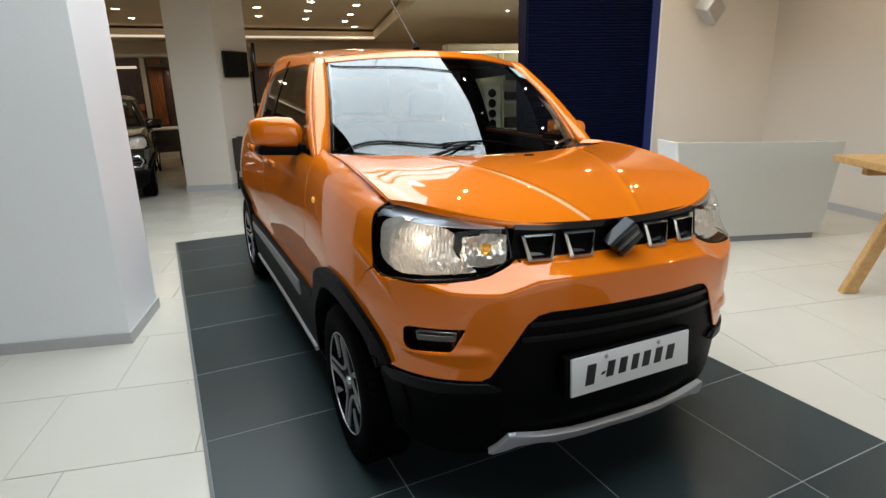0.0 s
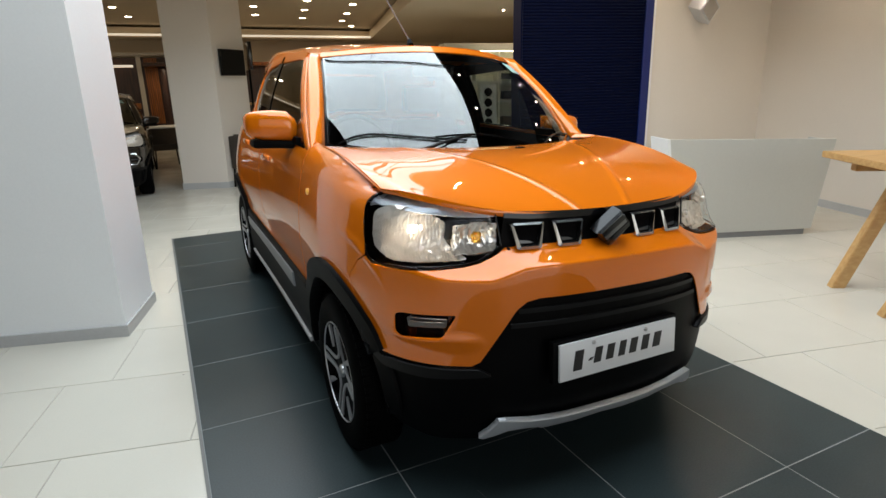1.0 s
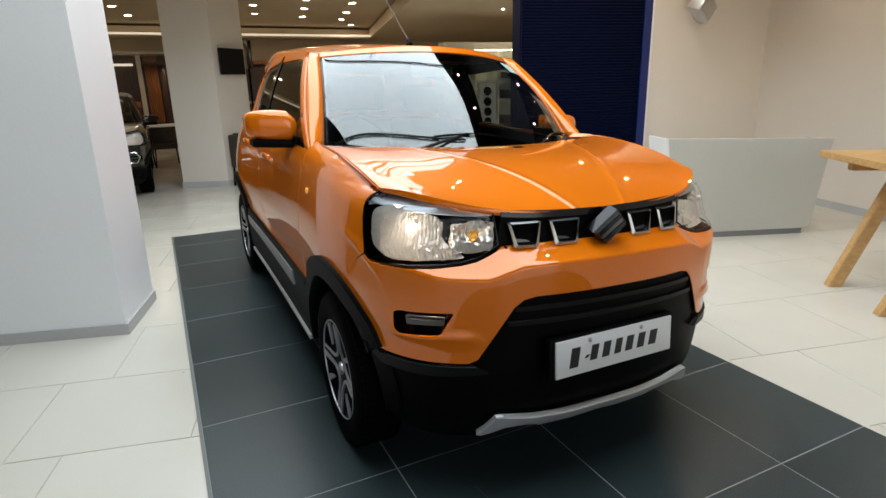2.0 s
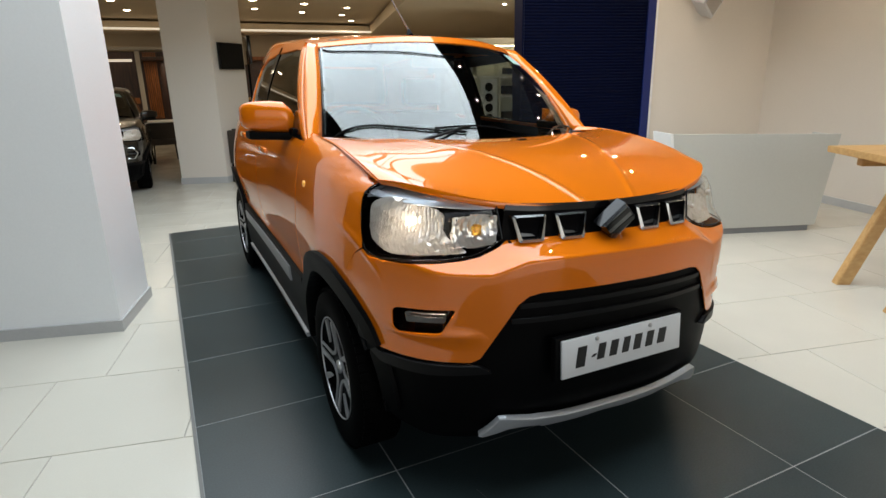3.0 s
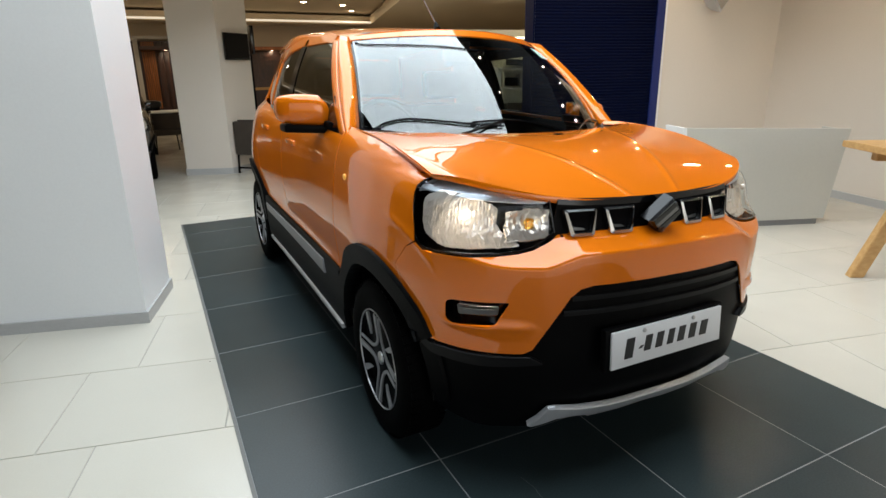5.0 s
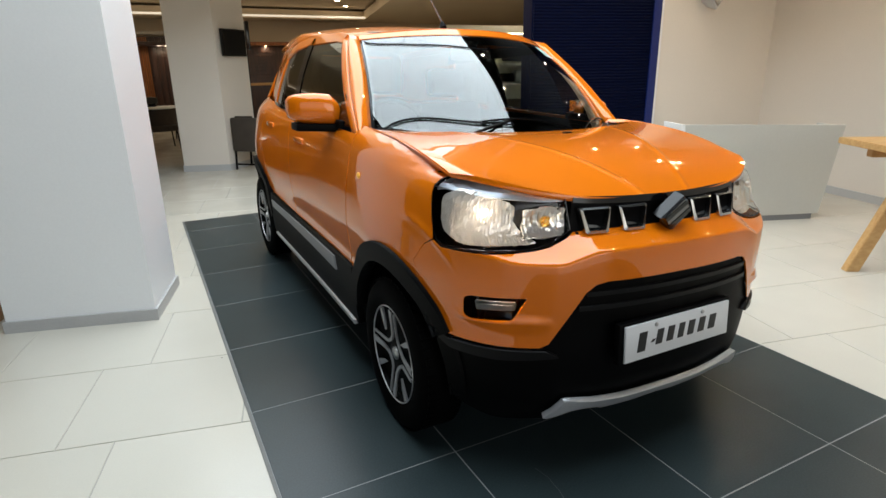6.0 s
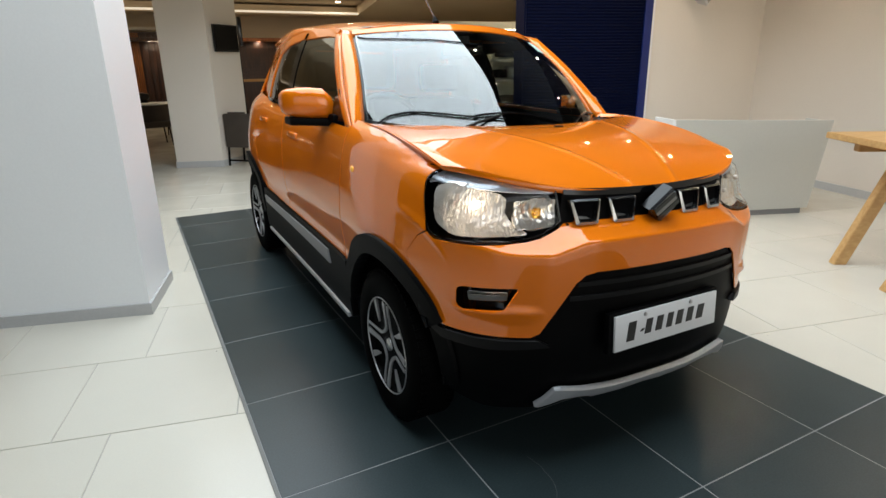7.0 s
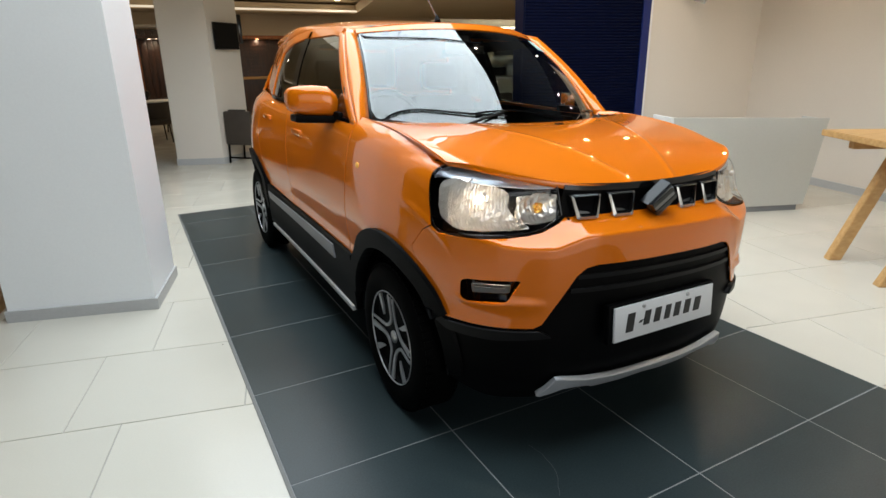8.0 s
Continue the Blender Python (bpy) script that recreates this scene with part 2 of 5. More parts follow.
wall_between("wall_far", (-8.2, 14.6), (9.0, 14.6), 0, 4.4, 0.2, CEIL_PAINT)
wall_between("wall_far_east", (9.0, 14.8), (9.0, 3.0), 0, 4.4, 0.2, CEIL_PAINT)

# ---- main ceiling with the roof light, and the lower ceiling of the lounge ----
SKY_X, SKY_Y = (-2.02, 1.65), (-1.06, 5.25)
bm = bmesh.new()
add_box(bm, -8.2, SKY_X[0], -7.2, 5.4, 4.4, 4.6)
add_box(bm, SKY_X[1], 2.6, -7.2, 5.4, 4.4, 4.6)
# unseen dropped soffit, added to keep the pale wall out of the windscreen's reflection
add_box(bm, 2.5, 9.2, -7.2, 5.4, 2.55, 2.7)
add_box(bm, 2.5, 2.6, -7.2, 5.4, 2.7, 4.4)
add_box(bm, SKY_X[0], SKY_X[1], -7.2, SKY_Y[0], 4.4, 4.6)
add_box(bm, SKY_X[0], SKY_X[1], SKY_Y[1], 5.4, 4.4, 4.6)
tagged(part("ceiling", bm, CEIL_DARK), "charcoal showroom ceiling, unseen, with a soffit added to darken reflections", "ceiling", kind="structure")
bm = bmesh.new()
add_box(bm, -8.2, 9.2, 5.4, 6.6, 2.38, 2.58)
prism(bm, [(2.15, 6.6), (9.2, 6.6), (9.2, 14.8), (4.1, 14.8), (4.0, 13.7)], 2.38, 2.58)
prism(bm, [(-8.2, 13.4), (4.0, 13.7), (4.1, 14.8), (-8.2, 14.8)], 2.38, 2.58)
add_box(bm, -8.2, 5.2, 6.4, 14.8, 2.63, 2.78)
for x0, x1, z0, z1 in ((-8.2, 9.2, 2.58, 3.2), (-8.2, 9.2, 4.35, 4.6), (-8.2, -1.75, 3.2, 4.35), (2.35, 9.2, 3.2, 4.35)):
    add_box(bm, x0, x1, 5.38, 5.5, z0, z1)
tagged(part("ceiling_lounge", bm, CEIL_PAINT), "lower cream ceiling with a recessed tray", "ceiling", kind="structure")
# unseen; its bars are there for the lines in the bonnet's reflection
clere = empty("window_clerestory", (0.3, 5.36, 3.2), 0, "unseen high window assumed over the lounge front, with dark glazing bars", "window", kind="structure")
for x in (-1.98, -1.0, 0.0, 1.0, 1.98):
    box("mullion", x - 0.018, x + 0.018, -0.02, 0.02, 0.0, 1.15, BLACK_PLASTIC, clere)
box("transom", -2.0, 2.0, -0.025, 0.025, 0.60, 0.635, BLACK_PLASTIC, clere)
bm = bmesh.new()
add_box(bm, -8.0, 3.94, 13.34, 13.39, 2.39, 2.43)
tagged(part("trim_cove", bm, COVE), "glowing cove strip along the ceiling tray", "light strip", kind="structure")


def downlight(x, y, z, r=0.055, glow=None):
    d = empty("downlight", (x, y, z), 0, "round recessed ceiling downlight, lit warm white", "downlight", "ceiling downlights")
    bm = bmesh.new()
    lathe(bm, [(r * 1.25, 0.0), (r * 1.22, -0.006), (r * 1.0, -0.006), (r * 0.98, 0.0)], 20, "Z")
    part("ring", bm, STEEL, d, "thin metal ring", smooth=True)
    bm = bmesh.new()
    bmesh.ops.create_circle(bm, cap_ends=True, segments=20, radius=r)
    for f in bm.faces:
        f.normal_flip()
    for v in bm.verts:
        v.co.z = -0.003
    me = bpy.data.meshes.new("diffuser")
    bm.to_mesh(me)
    bm.free()
    me.materials.append(glow or DOWNLIGHT)
    ob = new("diffuser", me)
    ob.parent = d
    return d


lamp0 = downlight(0.58, 9.87, 2.628, 0.06)
for x, y in ((0.81, 11.18), (1.29, 8.93), (1.53, 10.16), (1.8, 11.51), (2.14, 9.18), (2.45, 10.54), (2.73, 11.83), (-1.6, 10.6), (-1.4, 12.0),
             (-0.4, 12.4), (-2.9, 9.0), (3.3, 13.0)):
    copy_thing(lamp0, pose(x, y, 2.628))
hall0 = downlight(2.75, 0.6, 2.548, 0.024, HALL_LIGHT)
for x, y in ((3.5, 0.8), (2.75, 1.9), (3.5, 2.1), (4.3, 2.3), (4.3, 0.9), (2.75, 3.1), (3.5, 3.2), (3.5, -0.6), (4.4, -0.6), (2.75, -0.7), (2.75, -2.0),
             (3.5, -2.0), (4.5, -2.1)):
    copy_thing(hall0, pose(x, y, 2.548))
# added lamps that brighten the accessory display
for x, y in ((4.0, 7.25), (4.6, 7.2), (5.2, 7.1)):
    copy_thing(hall0, pose(x, y, 2.378))
for x, y in ((2.05, 0.2), (2.05, 1.5), (2.05, 2.8), (2.05, 4.1)):
    copy_thing(hall0, pose(x, y, 4.398))

# ---- pillars ----


def pillar(name, poly, height, mat, base_h, label):
    p = empty(name, (0, 0, 0), 0, label, "pillar", kind="structure")
    bm = bmesh.new()
    prism(bm, poly, 0.0, height)
    part("shaft", bm, mat, p)
    c = Vector((sum(q[0] for q in poly) / len(poly), sum(q[1] for q in poly) / len(poly)))
    n = len(poly)
    out = []
    for i in range(n):
        a, b, d = Vector(poly[i - 1]), Vector(poly[i]), Vector(poly[(i + 1) % n])
        n1 = Vector(((b - a).y, -(b - a).x)).normalized()
        n2 = Vector(((d - b).y, -(d - b).x)).normalized()
        k = (n1 + n2).normalized()
        out.append(b + k * (0.012 / max(0.3, k.dot(n1))))
    bm = bmesh.new()
    prism(bm, out, 0.0, base_h)
    part("skirting", bm, SKIRT, p, "grey skirting")
    return p


pillar("pillar", [(-1.518, 2.232), (-1.384, 2.745), (-2.09, 2.93), (-2.222, 2.425)], 4.4, WHITE_PAINT, 0.064, "square white painted pillar with grey skirting")
pillar("pillar_lounge", [(-0.995, 7.22), (-0.445, 7.02), (0.0, 7.46), (-0.16, 7.89), (-0.90, 7.89)], 2.7, BEIGE_PAINT, 0.08,
       "warm white pillar with a slanted face that carries a screen")

tv = empty("television", (0, 0, 0), 0, "small black flat television, switched off, on the pillar", "television")
tv.matrix_world = pose(-0.215, 7.230, 1.61, 0, 0, 44.7)
box("bezel", -0.235, 0.235, -0.045, -0.01, -0.165, 0.165, TV_BLACK, tv, 0.006)
box("screen", -0.223, 0.223, -0.048, -0.044, -0.15, 0.152, SATIN_BLACK, tv)
box("bracket", -0.08, 0.08, -0.012, 0.0, -0.08, 0.08, BLACK_PLASTIC, tv)

# ---- blue cladding beside the plain wall ----
blue = empty("blue_cladding", (0, 0, 0), 0, "dark blue wall cladding with fine horizontal ribs", "wall cladding", kind="structure")
A = CORNER - E1 * 1.53 - E2 * 0.02
B = CORNER - E1 * 2.865 - E2 * 0.02
verts, faces = [], []
z, k = 0.5, 0
while z < 4.39:
    for dz, d in ((0.0, 0.0), (0.006, 0.007), (0.018, 0.007), (0.024, 0.0)):
        for p in (A, B):
            verts.append((*(p - E2 * d), z + dz))
    z += 0.03
n = len(verts) // 2
faces = [(2 * i, 2 * i + 1, 2 * i + 3, 2 * i + 2) for i in range(n - 1)]
mesh_object("ribbed_sheet", verts, faces, BLUE, blue)
bm = bmesh.new()
p, q = A + E1 * 0.09, A
prism(bm, [q - E2 * 0.02, p - E2 * 0.02, p + E2 * 0.05, q + E2 * 0.05], 0.5, 4.39)
part("edge_strip", bm, BLUE_EDGE, blue, "brighter blue vertical edge strip")
bm = bmesh.new()
p, q = A + E1 * 0.12, A + E1 * 0.092
prism(bm, [q - E2 * 0.01, p - E2 * 0.01, p + E2 * 0.05, q + E2 * 0.05], 0.5, 4.39)
part("edge_bead", bm, COUNTER_WHITE, blue, "pale vertical edge bead")
bm = bmesh.new()
prism(bm, [B + E2 * 0.004, A + E1 * 0.13 + E2 * 0.052, A + E1 * 0.13 + E2 * 0.2, B + E2 * 0.2], 0.0, 4.4)
part("backing_wall", bm, BEIGE_PAINT, blue)
bm = bmesh.new()
prism(bm, [B - E1 * 0.02 - E2 * 0.012, B - E1 * 0.003 - E2 * 0.012, B - E1 * 0.003 + E2 * 0.21, B - E1 * 0.02 + E2 * 0.21], 0.5, 4.39)
part("return_panel", bm, BLUE, blue, "dark blue return at the open end")
bm = bmesh.new()
prism(bm, [B - E2 * 0.1, A + E1 * 0.1 - E2 * 0.1, A + E1 * 0.1, B], 0.0, 0.48)
part("plinth", bm, COUNTER_WHITE, blue, "white plinth under the ribs")

# ---- reception counter ----
counter = empty("reception_counter", (0, 0, 0), 0, "pale grey reception counter with sloping end and white end panel", "counter")
c0, c1 = Vector((2.40, 2.17)), Vector((3.72, 1.68))
d = (c1 - c0).normalized()
nrm = Vector((-d.y, d.x))
H = 0.813


def counter_block(s0, s1, s0b, s1b, n0, n1, z0, z1):
    """A box along the counter's front; its ends slope from s0b, s1b at the foot to s0, s1 at the top, and its top edge falls a little."""
    vs = []
    for zz, a, b in ((z0, s0b, s1b), (z1, s0, s1)):
        for s, w in ((a, n0), (b, n0), (b, n1), (a, n1)):
            vs.append((*(c0 + d * s + nrm * w), zz + (0.015 - 0.026 * s if zz > H - 0.02 else 0.0)))
    return vs, [(3, 2, 1, 0), (4, 5, 6, 7), (0, 1, 5, 4), (1, 2, 6, 5), (2, 3, 7, 6), (3, 0, 4, 7)]


vs, fs = counter_block(0.005, 1.41, 0.10, 1.305, 0.0, 0.03, 0.05, H)
mesh_object("front_panel", vs, fs, COUNTER_GREY, counter)
vs, fs = counter_block(-0.02, 0.003, 0.09, 0.118, -0.004, 0.30, 0.05, H + 0.002)
mesh_object("end_panel", vs, fs, COUNTER_WHITE, counter, label="white end panel")
vs, fs = counter_block(1.39, 1.412, 1.285, 1.307, 0.032, 0.30, 0.05, H - .01)
mesh_object("end_panel", vs, fs, COUNTER_GREY, counter)
vs, fs = counter_block(0.03, 1.36, 0.03, 1.36, 0.032, 0.42, H - 0.16, H - 0.12)
mesh_object("worktop", vs, fs, COUNTER_WHITE, counter)
# darker grey puts the shadow under the counter into the colour
vs, fs = counter_block(0.13, 1.255, 0.13, 1.255, 0.012, 0.28, 0.0, 0.05)
mesh_object("plinth", vs, fs, INSERT_GREY, counter, label="recessed plinth in a darker grey for its shadow")

# ---- oak table ----
table = empty("oak_table", (0, 0, 0), 0, "light oak table with thick splayed legs", "table")
t0 = Vector((2.64, 1.10))
td = (E1 * 0.96 - E2 * 0.28).normalized()
tn = Vector((-td.y, td.x))


def table_box(name, s0, s1, w0, w1, z0, z1, label=""):
    bm = bmesh.new()
    prism(bm, [t0 + td * s0 + tn * w0, t0 + td * s1 + tn * w0, t0 + td * s1 + tn * w1, t0 + td * s0 + tn * w1], z0, z1)
    bmesh.ops.bevel(bm, geom=bm.edges[:], offset=0.004, segments=2, affect='EDGES')
    return part(name, bm, OAK, table, label, smooth=True)


table_box("tabletop", 0.0, 1.7, -0.75, 0.05, 0.78, 0.82)
table_box("apron", 0.14, 1.56, -0.10, -0.04, 0.705, 0.78)
table_box("apron", 0.14, 1.56, -0.66, -0.60, 0.705, 0.78)


def splayed_leg(foot, top):
    foot, top = Vector(foot), Vector(top)
    bm = bmesh.new()
    vs = []
    for c in (foot, top):
        for a, b in ((-1, -1), (1, -1), (1, 1), (-1, 1)):
            vs.append(bm.verts.new((c.x + a * 0.042 * td.x + b * 0.03 * tn.x, c.y + a * 0.042 * td.y + b * 0.03 * tn.y, c.z)))
    for f in ((3, 2, 1, 0), (4, 5, 6, 7), (0, 1, 5, 4), (1, 2, 6, 5), (2, 3, 7, 6), (3, 0, 4, 7)):
        bm.faces.new([vs[i] for i in f])
    bmesh.ops.bevel(bm, geom=bm.edges[:], offset=0.004, segments=2, affect='EDGES')
    part("leg", bm, OAK, table, smooth=True)


f0 = Vector((2.52, 0.84))
for s in (0, 1):
    base = f0 + td * (1.62 * s)
    up = f0 + td * (0.40 + 0.82 * s) + tn * 0.12
    splayed_leg((*base, 0.0), (*up, 0.78))
    base2, up2 = base - tn * 0.48, up - tn * 0.55
    splayed_leg((*base2, 0.0), (*up2, 0.78))

# ---- spot lamp on the plain wall ----
spot = empty("wall_spotlight", (4.07, 3.42, 1.93), 0, "silver square spotlight mounted high on the wall", "spotlight")
m = pose(0, 0, 0.06, 20, 28, 20)
box("housing", -0.14, 0.14, -0.075, 0.075, -0.105, 0.105, SILVER, spot, 0.008, m=m)
box("lens_panel", -0.115, 0.115, -0.081, -0.076, -0.08, 0.08, CHROME, spot, m=m)
box("bracket", -0.02, 0.02, 0.03, 0.14, 0.1, 0.14, STEEL, spot)

# ---- the car ----
# Its own axes: x across (0 in the middle), y from nose to tail, z up.
OUT = np.array([(0, .118), (.12, .12), (.25, .13), (.38, .152), (.5, .19), (.6, .24), (.68, .31), (.735, .40), (.768, .52), (.785, .66), (.794, .85),
                (.796, 1.05), (.794, 1.3), (.791, 1.7), (.792, 2.2), (.795, 2.6), (.791, 2.9), (.775, 3.15), (.745, 3.35), (.69, 3.5), (.6, 3.59), (.45, 3.63), (.2, 3.65), (0, 3.655)])


def spline(knots, per=24):
    out = []
    n = len(knots)
    for i in range(n - 1):
        p0 = knots[max(i - 1, 0)] if i > 0 else 2 * knots[0] - knots[1]
        p1, p2 = knots[i], knots[i + 1]
        p3 = knots[i + 2] if i + 2 < n else 2 * knots[-1] - knots[-2]
        for k in range(per):
            t = k / per
            out.append(.5 * (2 * p1 + (p2 - p0) * t + (2 * p0 - 5 * p1 + 4 * p2 - p3) * t * t + (3 * p1 - p0 - 3 * p2 + p3) * t ** 3))
    out.append(knots[-1])
    return np.array(out)


OUT[:, 0] *= .966
OUT[:, 1] -= .032 * np.clip(1 - (OUT[:, 1] - .12) / .45, 0, 1)
OC = spline(OUT)
OS = np.concatenate([[0], np.cumsum(np.hypot(*np.diff(OC, axis=0).T))])
ON = np.gradient(OC, OS, axis=0)
for _ in range(12):
    ON[1:-1] = (ON[:-2] + 2 * ON[1:-1] + ON[2:]) / 4
ON /= np.linalg.norm(ON, axis=1)[:, None]


def s_front(x):
    k = int(np.argmax(OC[:, 0] > .762))
    return float(np.interp(x, OC[:k, 0], OS[:k]))


def s_side(y):
    return float(np.interp(y, OC[:, 1], OS))


def smooth_interp(x, xs, ys):
    """Smooth curve through knots (cubic Hermite with limited slopes)."""
    x = min(max(x, xs[0]), xs[-1])
    i = min(max(int(np.searchsorted(xs, x)) - 1, 0), len(xs) - 2)
    h = xs[i + 1] - xs[i]
    d = (ys[i + 1] - ys[i]) / h
    dl = (ys[i] - ys[i - 1]) / (xs[i] - xs[i - 1]) if i > 0 else d
    dr = (ys[i + 2] - ys[i + 1]) / (xs[i + 2] - xs[i + 1]) if i + 2 < len(xs) else d
    m0 = 0.0 if dl * d <= 0 else 2 * dl * d / (dl + d)
    m1 = 0.0 if dr * d <= 0 else 2 * dr * d / (dr + d)
    t = (x - xs[i]) / h
    return (2 * t ** 3 - 3 * t * t + 1) * ys[i] + (t ** 3 - 2 * t * t + t) * h * m0 + (3 * t * t - 2 * t ** 3) * ys[i + 1] + (t ** 3 - t * t) * h * m1


FZ = [.14, .18, .24, .30, .45, .60, .70, .742, .750, .760, .79, .812, .84, .93, 1.0, 1.1]
FD = [.12, .08, .035, .012, .0, .0, .0, .0015, .007, .024, .066, .088, .096, .110, .15, .22]
SZ = [.14, .22, .35, .46, .54, .62, .70, .78, .86, .92, .98, 1.02, 1.05, 1.07, 1.1]
SD = [.06, .045, .024, .016, .018, .008, .001, .002, .008, .016, .028, .044, .066, .090, .12]


def fender_top(y):
    return smooth_interp(y, [.30, .445, .6, .85, 1.2], [.93, .968, 1.003, 1.050, 1.07])


def body(s, z):
    """A point of the lower body's skin: s along the waist from the middle of the nose, z its height."""
    x, y = np.interp(s, OS, OC[:, 0]), np.interp(s, OS, OC[:, 1])
    tx, ty = np.interp(s, OS, ON[:, 0]), np.interp(s, OS, ON[:, 1])
    k = math.hypot(tx, ty)
    nx, ny = ty / k, -tx / k
    wf = ny * ny if y < 2 else 0.0
    zt = fender_top(y)
    ze = z + (1.07 - zt) * min(1.0, max(0.0, (z - .80) / .18)) if y < 1.2 else z
    # the crease of the bumper rises towards the middle and round the corner
    rise = smooth_interp(x, [0, .15, .33, .385, .45, .56, .67, .76], [.046, .044, .036, .020, .001, .004, .028, .030])
    zc = z - rise * min(1.0, max(0.0, (.860 - z) / .07))
    d = smooth_interp(zc, FZ, FD) * wf + smooth_interp(ze, SZ, SD) * (1 - wf)
    if .45 < x and y < .5:
        d -= .012 * math.exp(-((z - .563) / .014) ** 2) * min(1.0, (x - .45) / .06) * min(1.0, max(0.0, (.70 - x) / .04))
    # a soft crease runs from the fender down to the bumper's corner
    if .34 < y < .64 and x > .5:
        zl = smooth_interp(y, [.34, .38, .47, .56, .64], [.70, .75, .805, .83, .838])
        d -= .0045 * math.exp(-((z - zl) / .013) ** 2) * min(1.0, (y - .34) / .05, (.64 - y) / .10)
    # fenders swell over the wheels
    d -= 0.012 * math.exp(-((y - .74) / .30) ** 2 - ((z - .66) / .16) ** 2) * (1 - wf)
    d -= 0.018 * math.exp(-((y - 3.08) / .34) ** 2 - ((z - .72) / .2) ** 2) * (1 - wf)
    return Vector((x - nx * d, y - ny * d, z))


def glass_side(y, z):
    """The side of the cabin above the belt line."""
    k = (z - 1.0) / .5
    x = .712 - .055 * k - .125 * k * k
    x -= .15 * max(0.0, (y - 2.50)) ** 1.4
    return Vector((x, y, z))


def screen(u, v):
    """The windscreen: u across from -1 to 1, v from foot to top."""
    xb, xt = .634, .516
    x = u * (xb + (xt - xb) * v)
    yb, zb = .865 + .310 * abs(u) ** 2.2, 1.012 + .038 * abs(u) ** 2
    yt, zt = 1.46 + .165 * abs(u) ** 2.2, 1.462 - .034 * abs(u) ** 2
    bow = .028 * math.sin(math.pi * v)
    return Vector((x, yb + (yt - yb) * v - bow * .6, zb + (zt - zb) * v + bow))


def roof(u, v):
    """The roof: u across, v from the windscreen's top to the tail."""
    y0 = 1.474 + .165 * abs(u) ** 2.2
    y = y0 + (3.42 - y0) * v
    half = .530 + .012 * math.sin(math.pi * min(1, v * 1.3)) - .16 * max(0, v - .5) ** 1.4
    z = 1.467 + .060 * math.sin(math.pi * min(.5, v * .85 + .04)) - .09 * max(0.0, v - .5) ** 1.5 * 2
    z -= .044 * abs(u) ** 2.6
    return Vector((u * half, y, z))


def hood(u, v):
    """The bonnet: u across, v from nose to windscreen."""
    a = abs(u)
    v = min(max(v, 0.0), 1.0)
    xe = .658 + .018 * (1 - (1 - v) ** 3)
    yf = .188 + .077 * a ** 2 + .185 * a ** 5
    yr = .850 + .18 * a ** 2
    zf = .915 + .070 * (1 - max(0.0, 1 - min(1.0, a / .95) ** 3) ** 1.5)
    zr = 1.045 + .018 * a ** 2
    p = 1 - (1 - v) ** (2.9 - .7 * a * a)
    z = .915 + (zr - .915) * p + (zf - .915) * (1 - v) ** (2.2 + 3.6 * (1 - a ** 4))
    c = .15 + .44 * v
    z += .0035 * math.exp(-((a - c) / .020) ** 2) * (1 - .55 * v)
    z += .006 * (1 if a < c else math.exp(-((a - c) / .16) ** 2))
    return Vector((u * xe, yf + (yr - yf) * v, z))


